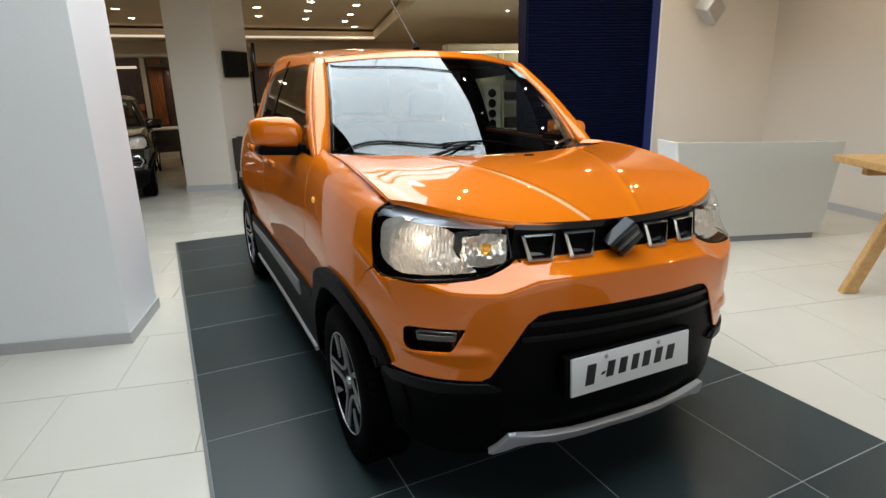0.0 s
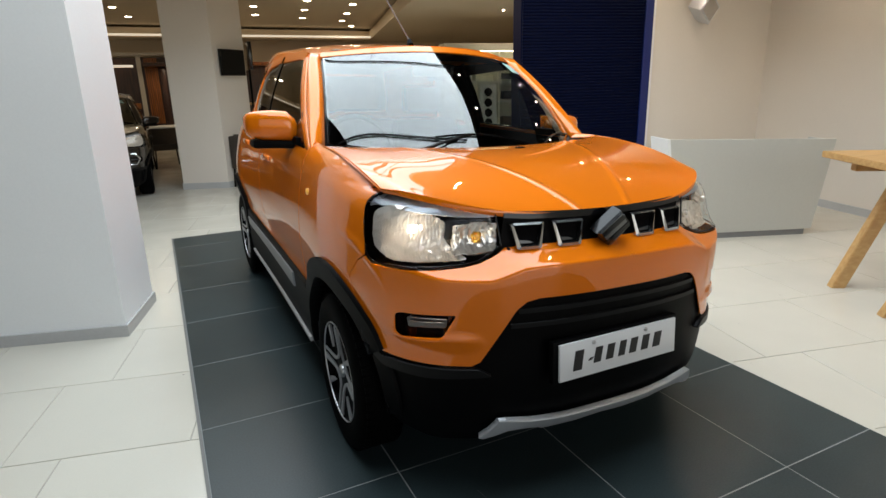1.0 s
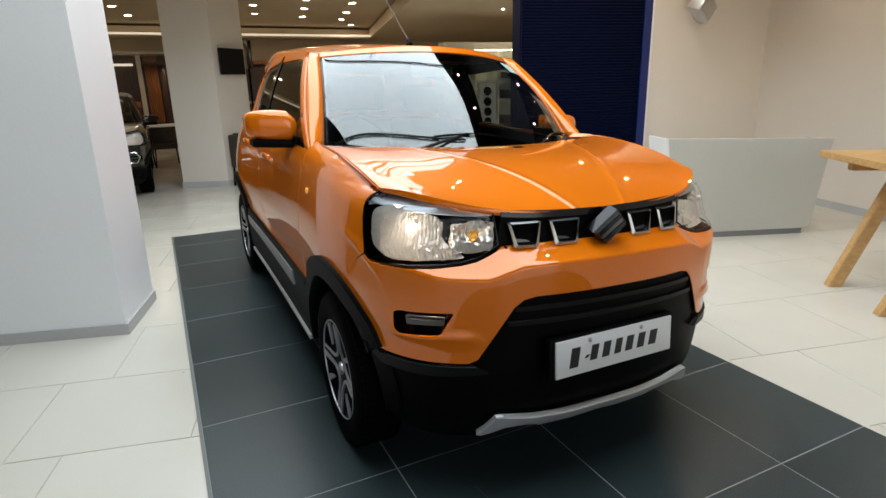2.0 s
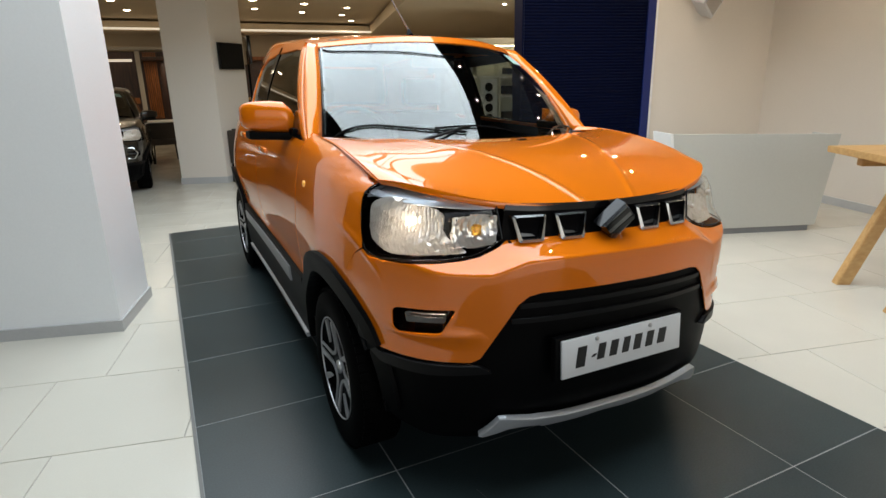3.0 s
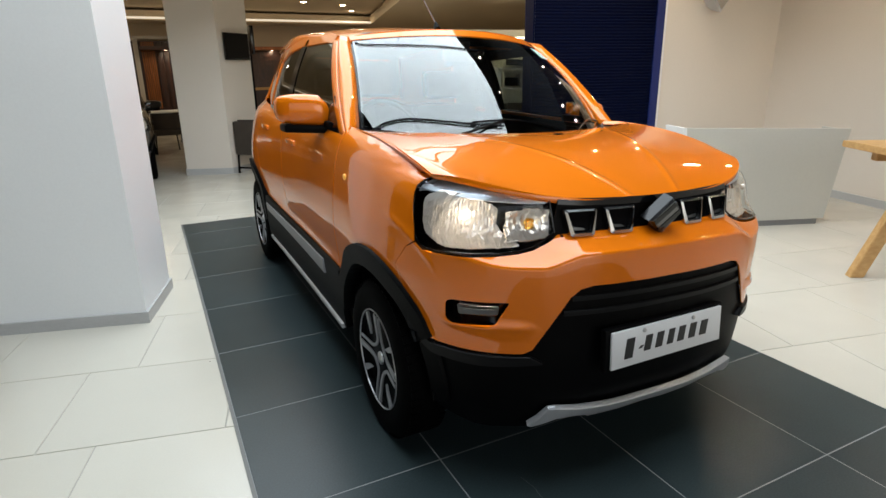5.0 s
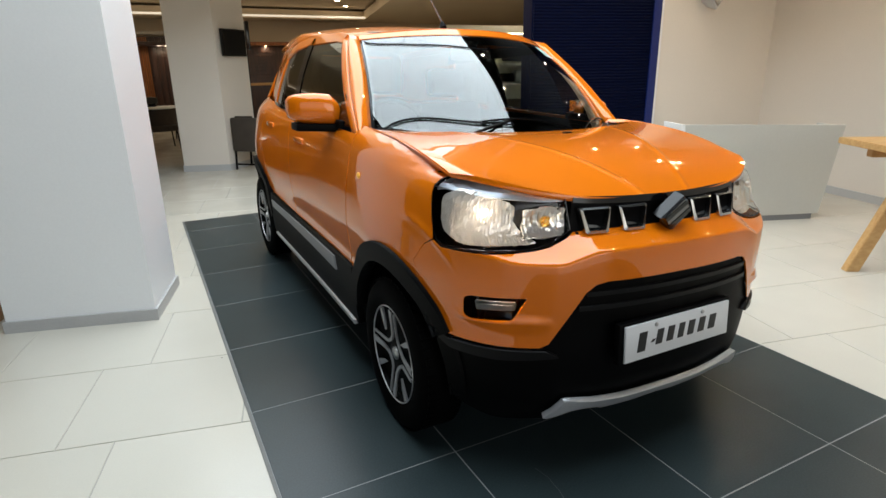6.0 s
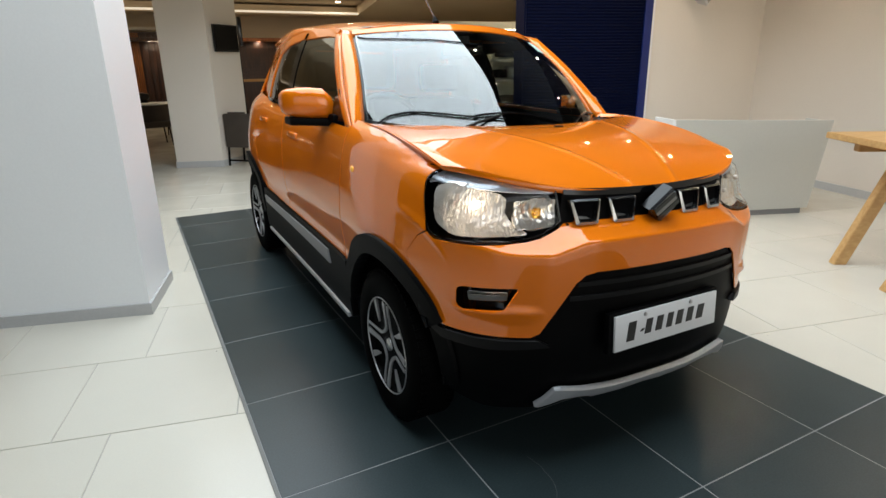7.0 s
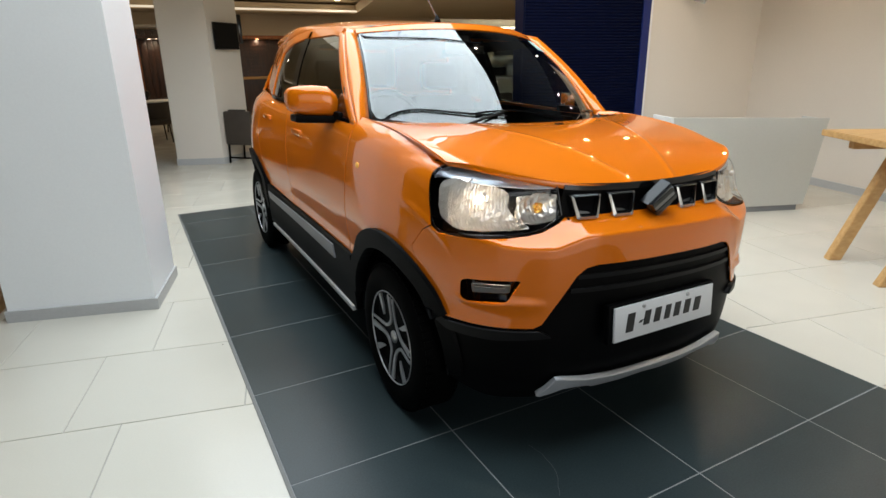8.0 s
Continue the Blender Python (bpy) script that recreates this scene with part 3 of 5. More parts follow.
def patch(name, poly, f, mat, parent, step=.03, thick=.004, lift=0.0, side=0, label="", steps=None, flip=False):
    """A thin shaped panel: the outline poly in the surface f's own plane, laid on f. side -1 mirrors it across the car."""
    bm = bmesh.new()
    bm.faces.new([bm.verts.new((a, b, 0)) for a, b in poly])
    su, sv = steps or (step, step)
    for ax, st in ((0, su), (1, sv)):
        lo, hi = min(p[ax] for p in poly), max(p[ax] for p in poly)
        k = math.floor(lo / st) + 1
        while k * st < hi - 1e-6:
            if k * st > lo + 1e-6:
                no = (1, 0, 0) if ax == 0 else (0, 1, 0)
                co = (k * st, 0, 0) if ax == 0 else (0, k * st, 0)
                bmesh.ops.bisect_plane(bm, geom=bm.verts[:] + bm.edges[:] + bm.faces[:], plane_co=co, plane_no=no, dist=1e-5)
            k += 1
    bm.verts.index_update()
    e = 1e-3
    P, N = [], []
    for v in bm.verts:
        a, b = v.co.x, v.co.y
        p = f(a, b)
        n = (f(a + e, b) - f(a - e, b)).cross(f(a, b + e) - f(a, b - e))
        n = n.normalized() if n.length > 1e-12 else Vector((0, 0, 1))
        if flip:
            n = -n
        P.append(p + n * lift)
        N.append(n)
    nv = len(P)
    verts = P + [p - n * thick for p, n in zip(P, N)]
    faces, norms = [], []
    for fa in bm.faces:
        ids = [v.index for v in fa.verts]
        fn = (P[ids[1]] - P[ids[0]]).cross(P[ids[2]] - P[ids[1]])
        if fn.dot(N[ids[0]]) < 0:
            ids.reverse()
        faces.append(ids)
        norms.append([N[i] for i in ids])
        faces.append([i + nv for i in reversed(ids)])
        norms.append([-N[i] for i in reversed(ids)])
    for ed in bm.edges:
        if ed.is_boundary:
            i, j = ed.verts[0].index, ed.verts[1].index
            q = [i, j, j + nv, i + nv]
            out = (P[j] - P[i]).cross(N[i]).normalized()
            fc = sum((P[v.index] for v in ed.link_faces[0].verts), Vector()) / len(ed.link_faces[0].verts)
            if out.dot((P[i] + P[j]) / 2 - fc) < 0:
                out = -out
            fn = (P[j] - P[i]).cross(verts[j + nv] - P[j])
            if fn.dot(out) < 0:
                q.reverse()
            faces.append(q)
            norms.append([((out + N[k % nv] * .8).normalized() if k < nv else out) for k in q])
    bm.free()
    if side < 0:
        verts = [Vector((-v.x, v.y, v.z)) for v in verts]
        faces = [list(reversed(q)) for q in faces]
        norms = [[Vector((-m.x, m.y, m.z)) for m in reversed(q)] for q in norms]
    me = bpy.data.meshes.new(name)
    me.from_pydata([tuple(v) for v in verts], [], faces)
    me.materials.append(mat)
    me.polygons.foreach_set("use_smooth", [True] * len(me.polygons))
    me.normals_split_custom_set([tuple(m) for q in norms for m in q])
    me.update()
    ob = new(name, me)
    ob.parent = parent
    if label:
        ob["label"] = label
    return ob


def rounded(poly, r, n=4):
    """The outline with its corners rounded."""
    out = []
    m = len(poly)
    for i in range(m):
        a, b, c = (Vector(poly[i - 1]), Vector(poly[i]), Vector(poly[(i + 1) % m]))
        rr = min(r, (a - b).length * .45, (c - b).length * .45)
        p, q = b + (a - b).normalized() * rr, b + (c - b).normalized() * rr
        for k in range(n + 1):
            t = k / n
            w = p * (1 - t) ** 2 + b * 2 * t * (1 - t) + q * t * t
            out.append((w.x, w.y))
    return out


def arc(cx, cz, r, a0, a1, n=14):
    return [(cx + r * math.cos(radians(a0 + (a1 - a0) * i / n)), cz + r * math.sin(radians(a0 + (a1 - a0) * i / n))) for i in range(n + 1)]


CAR_X, CAR_Y = -0.004, 0.0
car = empty("small_suv", (CAR_X, CAR_Y, 0), 0, "glossy orange compact hatchback with black cladding, parked on dark tiles", "car")
F_WHEEL, R_WHEEL, WHEEL_Z = .72, 3.10, .292


def side_arch(yc, r0, a0, a1, n=16):
    """An arch of a wheel as a line in the skin's own plane."""
    return [(s_side(y), z) for y, z in arc(yc, WHEEL_Z, r0, a0, a1, n)]


def s_at(x, z):
    """Where along the waist the skin at height z lies x metres from the middle."""
    lo, hi = 0.0, s_side(.62)
    for _ in range(40):
        m = (lo + hi) / 2
        lo, hi = (m, hi) if body(m, z).x < x else (lo, m)
    return (lo + hi) / 2


FENDER_Y0 = .445
S7 = s_front(.70)
HOOD_EDGE = [hood(u, 0) for u in (1.0, .96, .91, .84, .77, .70, .64, .58)]
LAMP_TOP = [(S7 + .112, .955), (S7 + .100, .967), (S7 + .080, .975)] + [(s_at(h.x, h.z - .007), h.z - .007) for h in HOOD_EDGE]
LAMP_LOW = [(s_front(.395), .832), (S7 - .36, .812), (S7 - .32, .796), (S7 - .27, .787), (S7 - .20, .782), (S7 - .11, .780), (S7 - .01, .777), (S7 + .03, .779), (S7 + .055, .790), (S7 + .074, .812),
            (S7 + .088, .847), (S7 + .102, .888), (S7 + .114, .925), (S7 + .117, .943)]
LAMP_S = LAMP_LOW + LAMP_TOP

for side in (1, -1):
    S = s_front
    # front bumper skin, orange, with the slanted black mouth and the fog lamp pocket left free
    fog = [(S(.530), .648), (S(.664), .640), (S(.676), .630), (S(.678), .576), (S(.664), .568), (S(.566), .577)]
    fog_r = rounded(fog, .012)
    xa = .335
    outer = [(0.0, .692), (0.0, .830), (S(.30), .830), (S(.385), .826), (S(.405), .812), (S(.43), .801), (S7 - .32, .788), (S7 - .27, .780), (S7 - .20, .775), (S7 - .11, .773), (S7 - .01, .770), (S7 + .035, .772),
             (S7 + .066, .788), (S7 + .111, .764), (S(.70) + .163, .70), (S(.70) + .127, .60), (S(.70) + .09, .515), (S(.70) + .02, .490), (S(.60), .487), (S(.49), .487),
             (S(.465), .50), (S(xa + .03), .66), (S(xa), .684), (S(xa - .04), .692)]
    # cut once along the pocket's ends, so that the pocket is a true hole
    zl = .63
    cut_i = S(.465) + (.63 - .50) / (.66 - .50) * (S(xa + .03) - S(.465))
    cut_o = S(.70) + .127 + (.63 - .60) / .10 * .036
    il = min(range(len(fog_r)), key=lambda i: fog_r[i][0])
    ring = fog_r[il:] + fog_r[:il]
    ir = max(range(len(ring)), key=lambda i: ring[i][0])
    one, two = ring[:ir + 1], ring[ir:] + ring[:1]
    top_edge, low_edge = (one, two) if max(p[1] for p in one) > max(p[1] for p in two) else (two, one)
    if top_edge[0][0] > top_edge[-1][0]:
        top_edge = top_edge[::-1]
    if low_edge[0][0] > low_edge[-1][0]:
        low_edge = low_edge[::-1]
    # upper half runs from the middle over the top to the outer cut, back over the pocket
    i_out = outer.index((S(.70) + .163, .70))
    i_in = outer.index((S(xa + .03), .66))
    upper = outer[:i_out + 1] + [(cut_o, zl)] + top_edge[::-1] + [(cut_i, zl)] + outer[i_in:]
    lower = [(cut_o, zl)] + outer[i_out + 1:i_in] + [(cut_i, zl)] + low_edge
    patch("bumper_skin", upper, body, PAINT, car, side=side, steps=(.010, .005))
    patch("bumper_skin", lower, body, PAINT, car, .02, side=side)
    # fog lamp pocket
    patch("fog_lamp_pocket", fog_r, body, GLOSS_BLACK, car, .03, .003, -.05, side=side)
    fl = [(S(.560), .594), (S(.660), .586), (S(.662), .612), (S(.558), .620)]
    fog_lamp = patch("fog_lamp_bar", rounded(fl, .006), body, FOG_GREY, car, .03, .010, -.030, side=side, label="slim lamp bar with a grey rim")
    patch("lamp_glass", rounded([(S(.566), .599), (S(.655), .591), (S(.656), .607), (S(.565), .615)], .004), body, FOG_GREY, fog_lamp, .03, .004, -.0185, side=side, label="dark lamp glass")
    # lower black bumper
    sb = S(.70)
    lowblack = [(0.0, .20), (0.0, .685), (S(xa - .04), .685), (S(xa), .678), (S(xa + .045), .655), (S(.478), .505), (S(.490), .481), (S(.60), .481), (sb + .02, .484),
                (sb + .085, .508), (s_side(.437), .49), (s_side(.396), .41), (s_side(.376), .322), (s_side(.372), .24), (S(.62), .19), (S(.4), .185)]
    patch("lower_bumper", lowblack, body, BLACK_PLASTIC, car, .025, side=side, lift=-.012, label="matt black lower bumper with mouth")
    lip = [(S(.43), .455), (S(.47), .478), (sb, .478), (sb + .055, .496), (sb + .06, .472), (sb, .448), (S(.60), .444)]
    patch("bumper_lip", rounded(lip, .01), body, SATIN_BLACK, car, .025, .02, .008, side=side)
    # mouth slats
    for zz in (.655, .61):
        patch("grille_slat", [(0.0, zz - .008), (0.0, zz + .006), (S(.34 + (.69 - zz) * .5), zz + .006), (S(.34 + (.69 - zz) * .5), zz - .008)], body, SATIN_BLACK, car, .04, .02, -.002, side=side)
    # silver skid strip
    skid = [(0.0, 0.244), (0.0, 0.280), (S(0.180), 0.280), (S(0.300), 0.290), (S(0.385), 0.306), (S(0.408), 0.306), (S(0.435), 0.272), (S(0.462), 0.244), (S(0.450), 0.240), (S(0.415), 0.250), (S(0.375), 0.262), (S(0.300), 0.258), (S(0.260), 0.250), (S(0.240), 0.238), (S(0.100), 0.234)]
    patch("skid_strip", skid, body, SKID, car, .03, .02, .02, side=side, label="silver painted skid strip")
    # upper grille band
    band = [(0.0, .806), (0.0, .912), (S(.15), .914), (S(.30), .918), (S(.384), .912), (S(.397), .836), (S(.405), .806)]
    patch("grille_band", band, body, BLACK_PLASTIC, car, .03, side=side, lift=-.006)
    trim = [(0.0, .900), (0.0, .921), (S(.15), .923), (S(.30), .927), (S(.386), .931), (S(.387), .912), (S(.30), .906), (S(.15), .902)]
    patch("grille_trim", trim, body, GLOSS_BLACK, car, .03, .012, .006, side=side, label="gloss black bar under the bonnet")
    for xc in (.161, .31):
        def tile(w, h, zc=.860):
            return rounded([(S(xc - w * .36), zc - h / 2), (S(xc + w * .36), zc - h / 2), (S(xc + w / 2), zc + h / 2), (S(xc - w / 2), zc + h / 2)], .008)
        def upright(a, b):
            p = body(a, .845)
            return Vector((p.x, p.y + .25 * (b - .845), b))
        outer_l, inner_l = tile(.118, .076), rounded([(S(xc - .0325), .8310), (S(xc + .0325), .8310), (S(xc + .0510), .8925), (S(xc - .0510), .8925)], .006)
        n_l, verts = len(outer_l), []
        for ring_l, lift_l in ((outer_l, .0), (outer_l, .020), (inner_l, .0235), (inner_l, .002)):
            for a, b in ring_l:
                p = upright(a, b)
                verts.append(Vector((p.x * side, p.y - lift_l, p.z)))
        faces = []
        for r in range(3):
            for k in range(n_l):
                q = [r * n_l + k, r * n_l + (k + 1) % n_l, (r + 1) * n_l + (k + 1) % n_l, (r + 1) * n_l + k]
                faces.append(q if side < 0 else q[::-1])
        slot = mesh_object("grille_slot", verts, faces, DARK_CHROME, car, label="dark chrome frame round a black grille slot")
        # near-black sheet stands in for the shaded depth of the slot
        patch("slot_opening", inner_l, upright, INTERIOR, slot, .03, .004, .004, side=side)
        patch("slot_lip", rounded([(S(xc - .024), .8345), (S(xc + .030), .8345), (S(xc + .033), .846), (S(xc - .012), .841)], .002), upright, FOG_GREY, slot, .03, .006, .006, side=side, label="grey inner lip")
    # headlamp
    lamp = patch("headlamp_bowl", LAMP_S, body, GLOSS_BLACK, car, .03, .004, -.055, side=side, label="headlamp with chrome reflector and amber indicator")

    def lamp_poly(pts, r):
        return rounded([((S(x) if x < .7 else S(.7) + (x - .7) * 1.75), z) for x, z in pts], r)
    main = rounded([(S7 + a, b) for a, b in ((-.290, .793), (-.156, .789), (-.02, .788), (.036, .818), (.062, .890), (.066, .926), (.020, .946), (-.09, .938), (-.205, .908), (-.215, .843))], .025)
    def bowl(cx, cz, w, h, deep):
        sc = S(cx)

        def f(a, b):
            q = min(1.0, ((a - sc) / w) ** 2 + ((b - cz) / h) ** 2)
            p = body(a, max(b, .825))
            lit = min(1.0, max(0.0, (b - cz + .012) / .02)) * min(1.0, max(.15, (sc + .09 - a) / .05))
            flute = .0030 * max(lit, .30) * abs(math.sin(math.pi * ((a - sc) / .0125 + .30 * math.sin(60 * b)))) + .0011 * abs(math.sin(math.pi * (b - cz + .3 * (a - sc)) / .023))
            rip = flute + .0034 * noise.noise(Vector((a * 26, b * 30, cx))) + .0020 * noise.noise(Vector((a * 75, b * 70, cx)))
            return Vector((p.x, p.y + .003 + .45 * min(0.0, b - .825) + deep * (1 - q) + rip, b))
        return f
    patch("reflector", main, bowl(.625, .850, .20, .12, .022), REFLECTOR, lamp, .004, .01, -.004, side=side, label="faceted chrome reflector")
    ind = lamp_poly([(.408, .820), (.540, .808), (.548, .892), (.410, .899)], .012)
    patch("indicator_reflector", ind, bowl(.468, .855, .08, .05, .010), REFLECTOR, lamp, .008, .01, -.008, side=side)
    amb = lamp_poly([(.452, .842), (.480, .839), (.483, .868), (.454, .871)], .010)
    patch("amber_reflector", amb, bowl(.468, .855, .05, .04, .008), AMBER_FACET if side < 0 else REFLECTOR, lamp, .006, .004, -.0035, side=side, label="amber faceted reflector")
    brow = LAMP_TOP + [(p[0], p[1] - d) for p, d in zip(LAMP_TOP[::-1], (.014, .022, .028, .032, .034, .034, .033, .032, .030, .026, .018))]
    # blue-grey band carries the sky reflection along the lens top in its colour
    patch("lens_eyebrow", brow, body, BROW, lamp, .03, .006, -.010, side=side)
    patch("lens", LAMP_S, body, LENS, lamp, .03, .003, .003, side=side, label="clear lens")
    for x, z, r, m in ((.650, .880, .012, BULB if side < 0 else REFLECTOR), (.468, .856, .009, AMBER if side < 0 else REFLECTOR)):
        p = body(S(x), z)
        bm = bmesh.new()
        bmesh.ops.create_uvsphere(bm, u_segments=14, v_segments=10, radius=r)
        part("bulb", bm, m, lamp, smooth=True, loc=(p.x * side, p.y + .012, p.z))
    # fender
    top = [(s_side(y), fender_top(y)) for y in (1.135, 1.0, .85, .7, .58, .51, FENDER_Y0 + .012)]
    lampside = [(S7 + .106, .970), (S7 + .118, .960), (S7 + .124, .943), (S7 + .110, .888), (S7 + .096, .845), (S7 + .082, .810), (S7 + .072, .791), (S7 + .113, .766), (S(.70) + .165, .70)]
    archline = side_arch(F_WHEEL, .405, 7, 146)
    fender = [(s_side(1.135), .34)] + archline + [(S(.70) + .128, .595)] + lampside[::-1] + top[::-1]
    patch("front_fender", fender, body, PAINT, car, .0125, side=side)
    # arch cladding
    inner, outer_a = side_arch(F_WHEEL, .338, 150, 8, 20), side_arch(F_WHEEL, .408, 150, 12, 20)
    patch("arch_cladding", inner + outer_a[::-1], body, BLACK_PLASTIC, car, .05, .05, .018, side=side, label="matt black wheel arch cladding")
    flare = side_arch(F_WHEEL, .340, 186, 151, 10) + side_arch(F_WHEEL, .402, 151, 182, 10)
    patch("bumper_arch_flare", flare, body, BLACK_PLASTIC, car, .05, .04, .003, side=side, label="matt black bumper edge along the wheel arch")
    inner, outer_a = side_arch(R_WHEEL, .338, 172, 8, 20), side_arch(R_WHEEL, .408, 168, 12, 20)
    patch("arch_cladding", inner + outer_a[::-1], body, BLACK_PLASTIC, car, .05, .05, .022, side=side, label="matt black wheel arch cladding")
    # doors and quarter panel
    d1 = [(s_side(1.145), .50), (s_side(2.10), .505), (s_side(2.20), 1.062), (s_side(1.7), 1.055), (s_side(1.145), 1.048)]
    patch("front_door", d1, body, PAINT, car, .03, side=side)
    d2 = [(s_side(2.108), .505), (s_side(2.66), .52), (s_side(2.80), .70), (s_side(2.88), .86), (s_side(2.90), 1.075), (s_side(2.208), 1.062)]
    patch("rear_door", d2, body, PAINT, car, .03, side=side)
    ra = side_arch(R_WHEEL, .405, 140, 20)
    quarter = [(s_side(2.67), .52)] + ra + [(s_side(3.5), .45), (OS[-1], .45), (OS[-1], 1.10), (s_side(3.4), 1.10), (s_side(2.907), 1.078), (s_side(2.887), .86), (s_side(2.807), .70)]
    patch("rear_quarter", quarter, body, PAINT, car, .04, side=side)
    # sill cladding with silver insert
    sill = [(s_side(1.09), .24), (s_side(2.74), .26), (s_side(2.70), .515), (s_side(2.3), .498), (s_side(1.10), .495), (s_side(1.07), .40)]
    patch("door_cladding", sill, body, BLACK_PLASTIC, car, .05, .03, .016, side=side, label="matt black door cladding")
    patch("cladding_insert", [(s_side(1.30), .425), (s_side(2.62), .440), (s_side(2.66), .475), (s_side(1.33), .48)], body, INSERT_GREY, car, .1, .01, .024, side=side, label="silver insert in the door cladding")
    patch("sill_strip", [(s_side(1.12), .232), (s_side(2.66), .25), (s_side(2.66), .266), (s_side(1.12), .252)], body, SILVER, car, .1, .02, .028, side=side, label="silver sill strip")
    patch("rear_bumper", [(s_side(3.42), .22), (OS[-1], .22), (OS[-1], .45), (s_side(3.48), .45)], body, BLACK_PLASTIC, car, .05, side=side)
    # cabin side: frames, pillars and glass
    def gs(y, z):
        return glass_side(y, z)
    beltz = lambda y: 1.047 + .018 * (y - 1.25)
    w1 = rounded([(1.222, beltz(1.22) + .004), (2.15, beltz(2.15) + .004), (2.19, 1.408), (1.76, 1.410), (1.662, 1.400)], .03)
    w2 = rounded([(2.235, beltz(2.24) + .004), (2.77, beltz(2.77) + .012), (2.70, 1.335), (2.50, 1.385), (2.27, 1.406)], .035)
    patch("side_window", w1, gs, GLASS_TINT, car, .06, .004, -.006, side=side, flip=False, label="tinted side window")
    patch("side_window", w2, gs, GLASS_DARK, car, .06, .004, -.006, side=side, label="dark tinted rear side window")
    patch("window_post", [(2.14, beltz(2.14)), (2.24, beltz(2.24)), (2.275, 1.415), (2.185, 1.415)], gs, GLOSS_BLACK, car, .06, .01, -.002, side=side, label="black post between the windows")
    patch("inner_post", [(2.10, .60), (2.28, .60), (2.30, 1.42), (2.16, 1.42)], lambda y, z: gs(y, max(z, 1.0)) + Vector((-.03, 0, min(0.0, z - 1.0))), INTERIOR, car, .1, .03, -.01, side=side, label="dark trim inside the post")
    # the door frames as a band over the glass, and one behind it
    band1 = [(1.658, 1.402), (1.76, 1.412), (2.19, 1.410), (2.27, 1.408), (2.50, 1.387), (2.70, 1.337), (2.772, beltz(2.77) + .01),
             (2.90, beltz(2.90) - .005), (2.84, beltz(2.84) + .16), (2.76, 1.36), (2.52, 1.432), (2.28, 1.452), (1.75, 1.452), (1.630, 1.437)]
    patch("door_frame", band1, gs, PAINT, car, .04, .02, .002, side=side)
    patch("mirror_corner", rounded([(1.205, beltz(1.205) - .004), (1.41, beltz(1.41) - .004), (1.405, beltz(1.41) + .03), (1.37, beltz(1.37) + .13), (1.345, beltz(1.345) + .13)], .006), gs, GLOSS_BLACK, car, .05, .012, .004, side=side, label="black corner plate behind the mirror")
    patch("belt_strip", [(1.21, beltz(1.21) - .010), (2.78, beltz(2.78) - .010), (2.78, beltz(2.78) + .008), (1.21, beltz(1.21) + .008)], gs, GLOSS_BLACK, car, .08, .012, .004, side=side)
    # front edge of the glass, shut line of the door and edge of the screen, from foot to roof

    def edge_glass(t):
        z = beltz(1.25) - .006 + (1.408 - beltz(1.25) + .006) * t
        return glass_side(1.207 + .453 * t ** .97, z) + Vector((.004, 0, 0))

    def edge_shut(t):
        y, z = 1.125 + .50 * t, 1.022 + .404 * t
        return glass_side(y, z) + Vector((-.002 - .004 * t, 0, .002 * math.sin(math.pi * t)))

    def edge_screen(t):
        return screen(1.0, t) + Vector((0, 0, -.002))

    def strip(name, ea, eb, bulge, mat, gap_a=0.0, gap_b=0.0, cols=6, thick=.012, label=""):
        """A rounded strip of sheet between two edges."""
        n = 18
        verts, faces = [], []
        for i in range(n + 1):
            t = i / n
            a, b = ea(t), eb(t)
            for k in range(cols + 1):
                w = gap_a + (1 - gap_a - gap_b) * k / cols
                q = math.sin(math.pi * k / cols)
                p = a.lerp(b, w) + Vector(bulge) * q
                if k in (0, cols) and (gap_a, gap_b)[k > 0]:
                    p -= Vector(bulge).normalized() * .002
                verts.append(Vector((p.x * side, p.y, p.z)))
        c = cols + 1
        for i in range(n):
            for k in range(cols):
                q = [c * i + k, c * i + k + 1, c * i + c + k + 1, c * i + c + k]
                faces.append(q if side < 0 else q[::-1])
        ob = mesh_object(name, verts, faces, mat, car, smooth=True, label=label)
        sol = ob.modifiers.new("thickness", "SOLIDIFY")
        sol.thickness = thick
        sol.offset = -1
        return ob
    strip("pillar_trim", lambda t: edge_glass(t) + Vector((-.022, .02, -.008)), lambda t: edge_screen(t) + Vector((-.004, .035, -.012)), (0, 0, 0), INTERIOR, thick=.004)
    patch("door_trim", [(1.16, .55), (2.9, .55), (2.86, 1.05), (1.2, 1.035)], lambda y, z: Vector((.672 + .03 * (1.05 - z), y, z)), INTERIOR, car, .15, .01, 0.0, side=side, label="dark inner door lining")
    patch("roof_side_trim", [(1.66, 1.395), (2.75, 1.345), (2.70, 1.40), (2.3, 1.435), (1.70, 1.43)], gs, INTERIOR, car, .15, .004, -.024, side=side)
    strip("door_frame_front", edge_glass, edge_shut, (.003, -.001, 0), PAINT, 0.0, .012)
    # the side of the roof above the doors, running back to the tail
    def edge_door_top(t):
        y = 1.63 + 1.75 * t
        return glass_side(y, smooth_interp(y, [1.60, 1.70, 1.80, 2.28, 2.52, 2.80, 3.40], [1.420, 1.441, 1.448, 1.446, 1.428, 1.405, 1.375]))
    strip("roof_side", edge_door_top, lambda t: roof(1.0, .01 + t * .975), (.005, 0, .003), PAINT)
    strip("a_pillar", edge_shut, edge_screen, (.020, -.015, .008), PAINT, .012, 0.0)
    # fender's upper face beside the bonnet, running back to the foot of the pillar
    verts, faces = [], []
    n = 18
    for i in range(n + 1):
        t = i / n
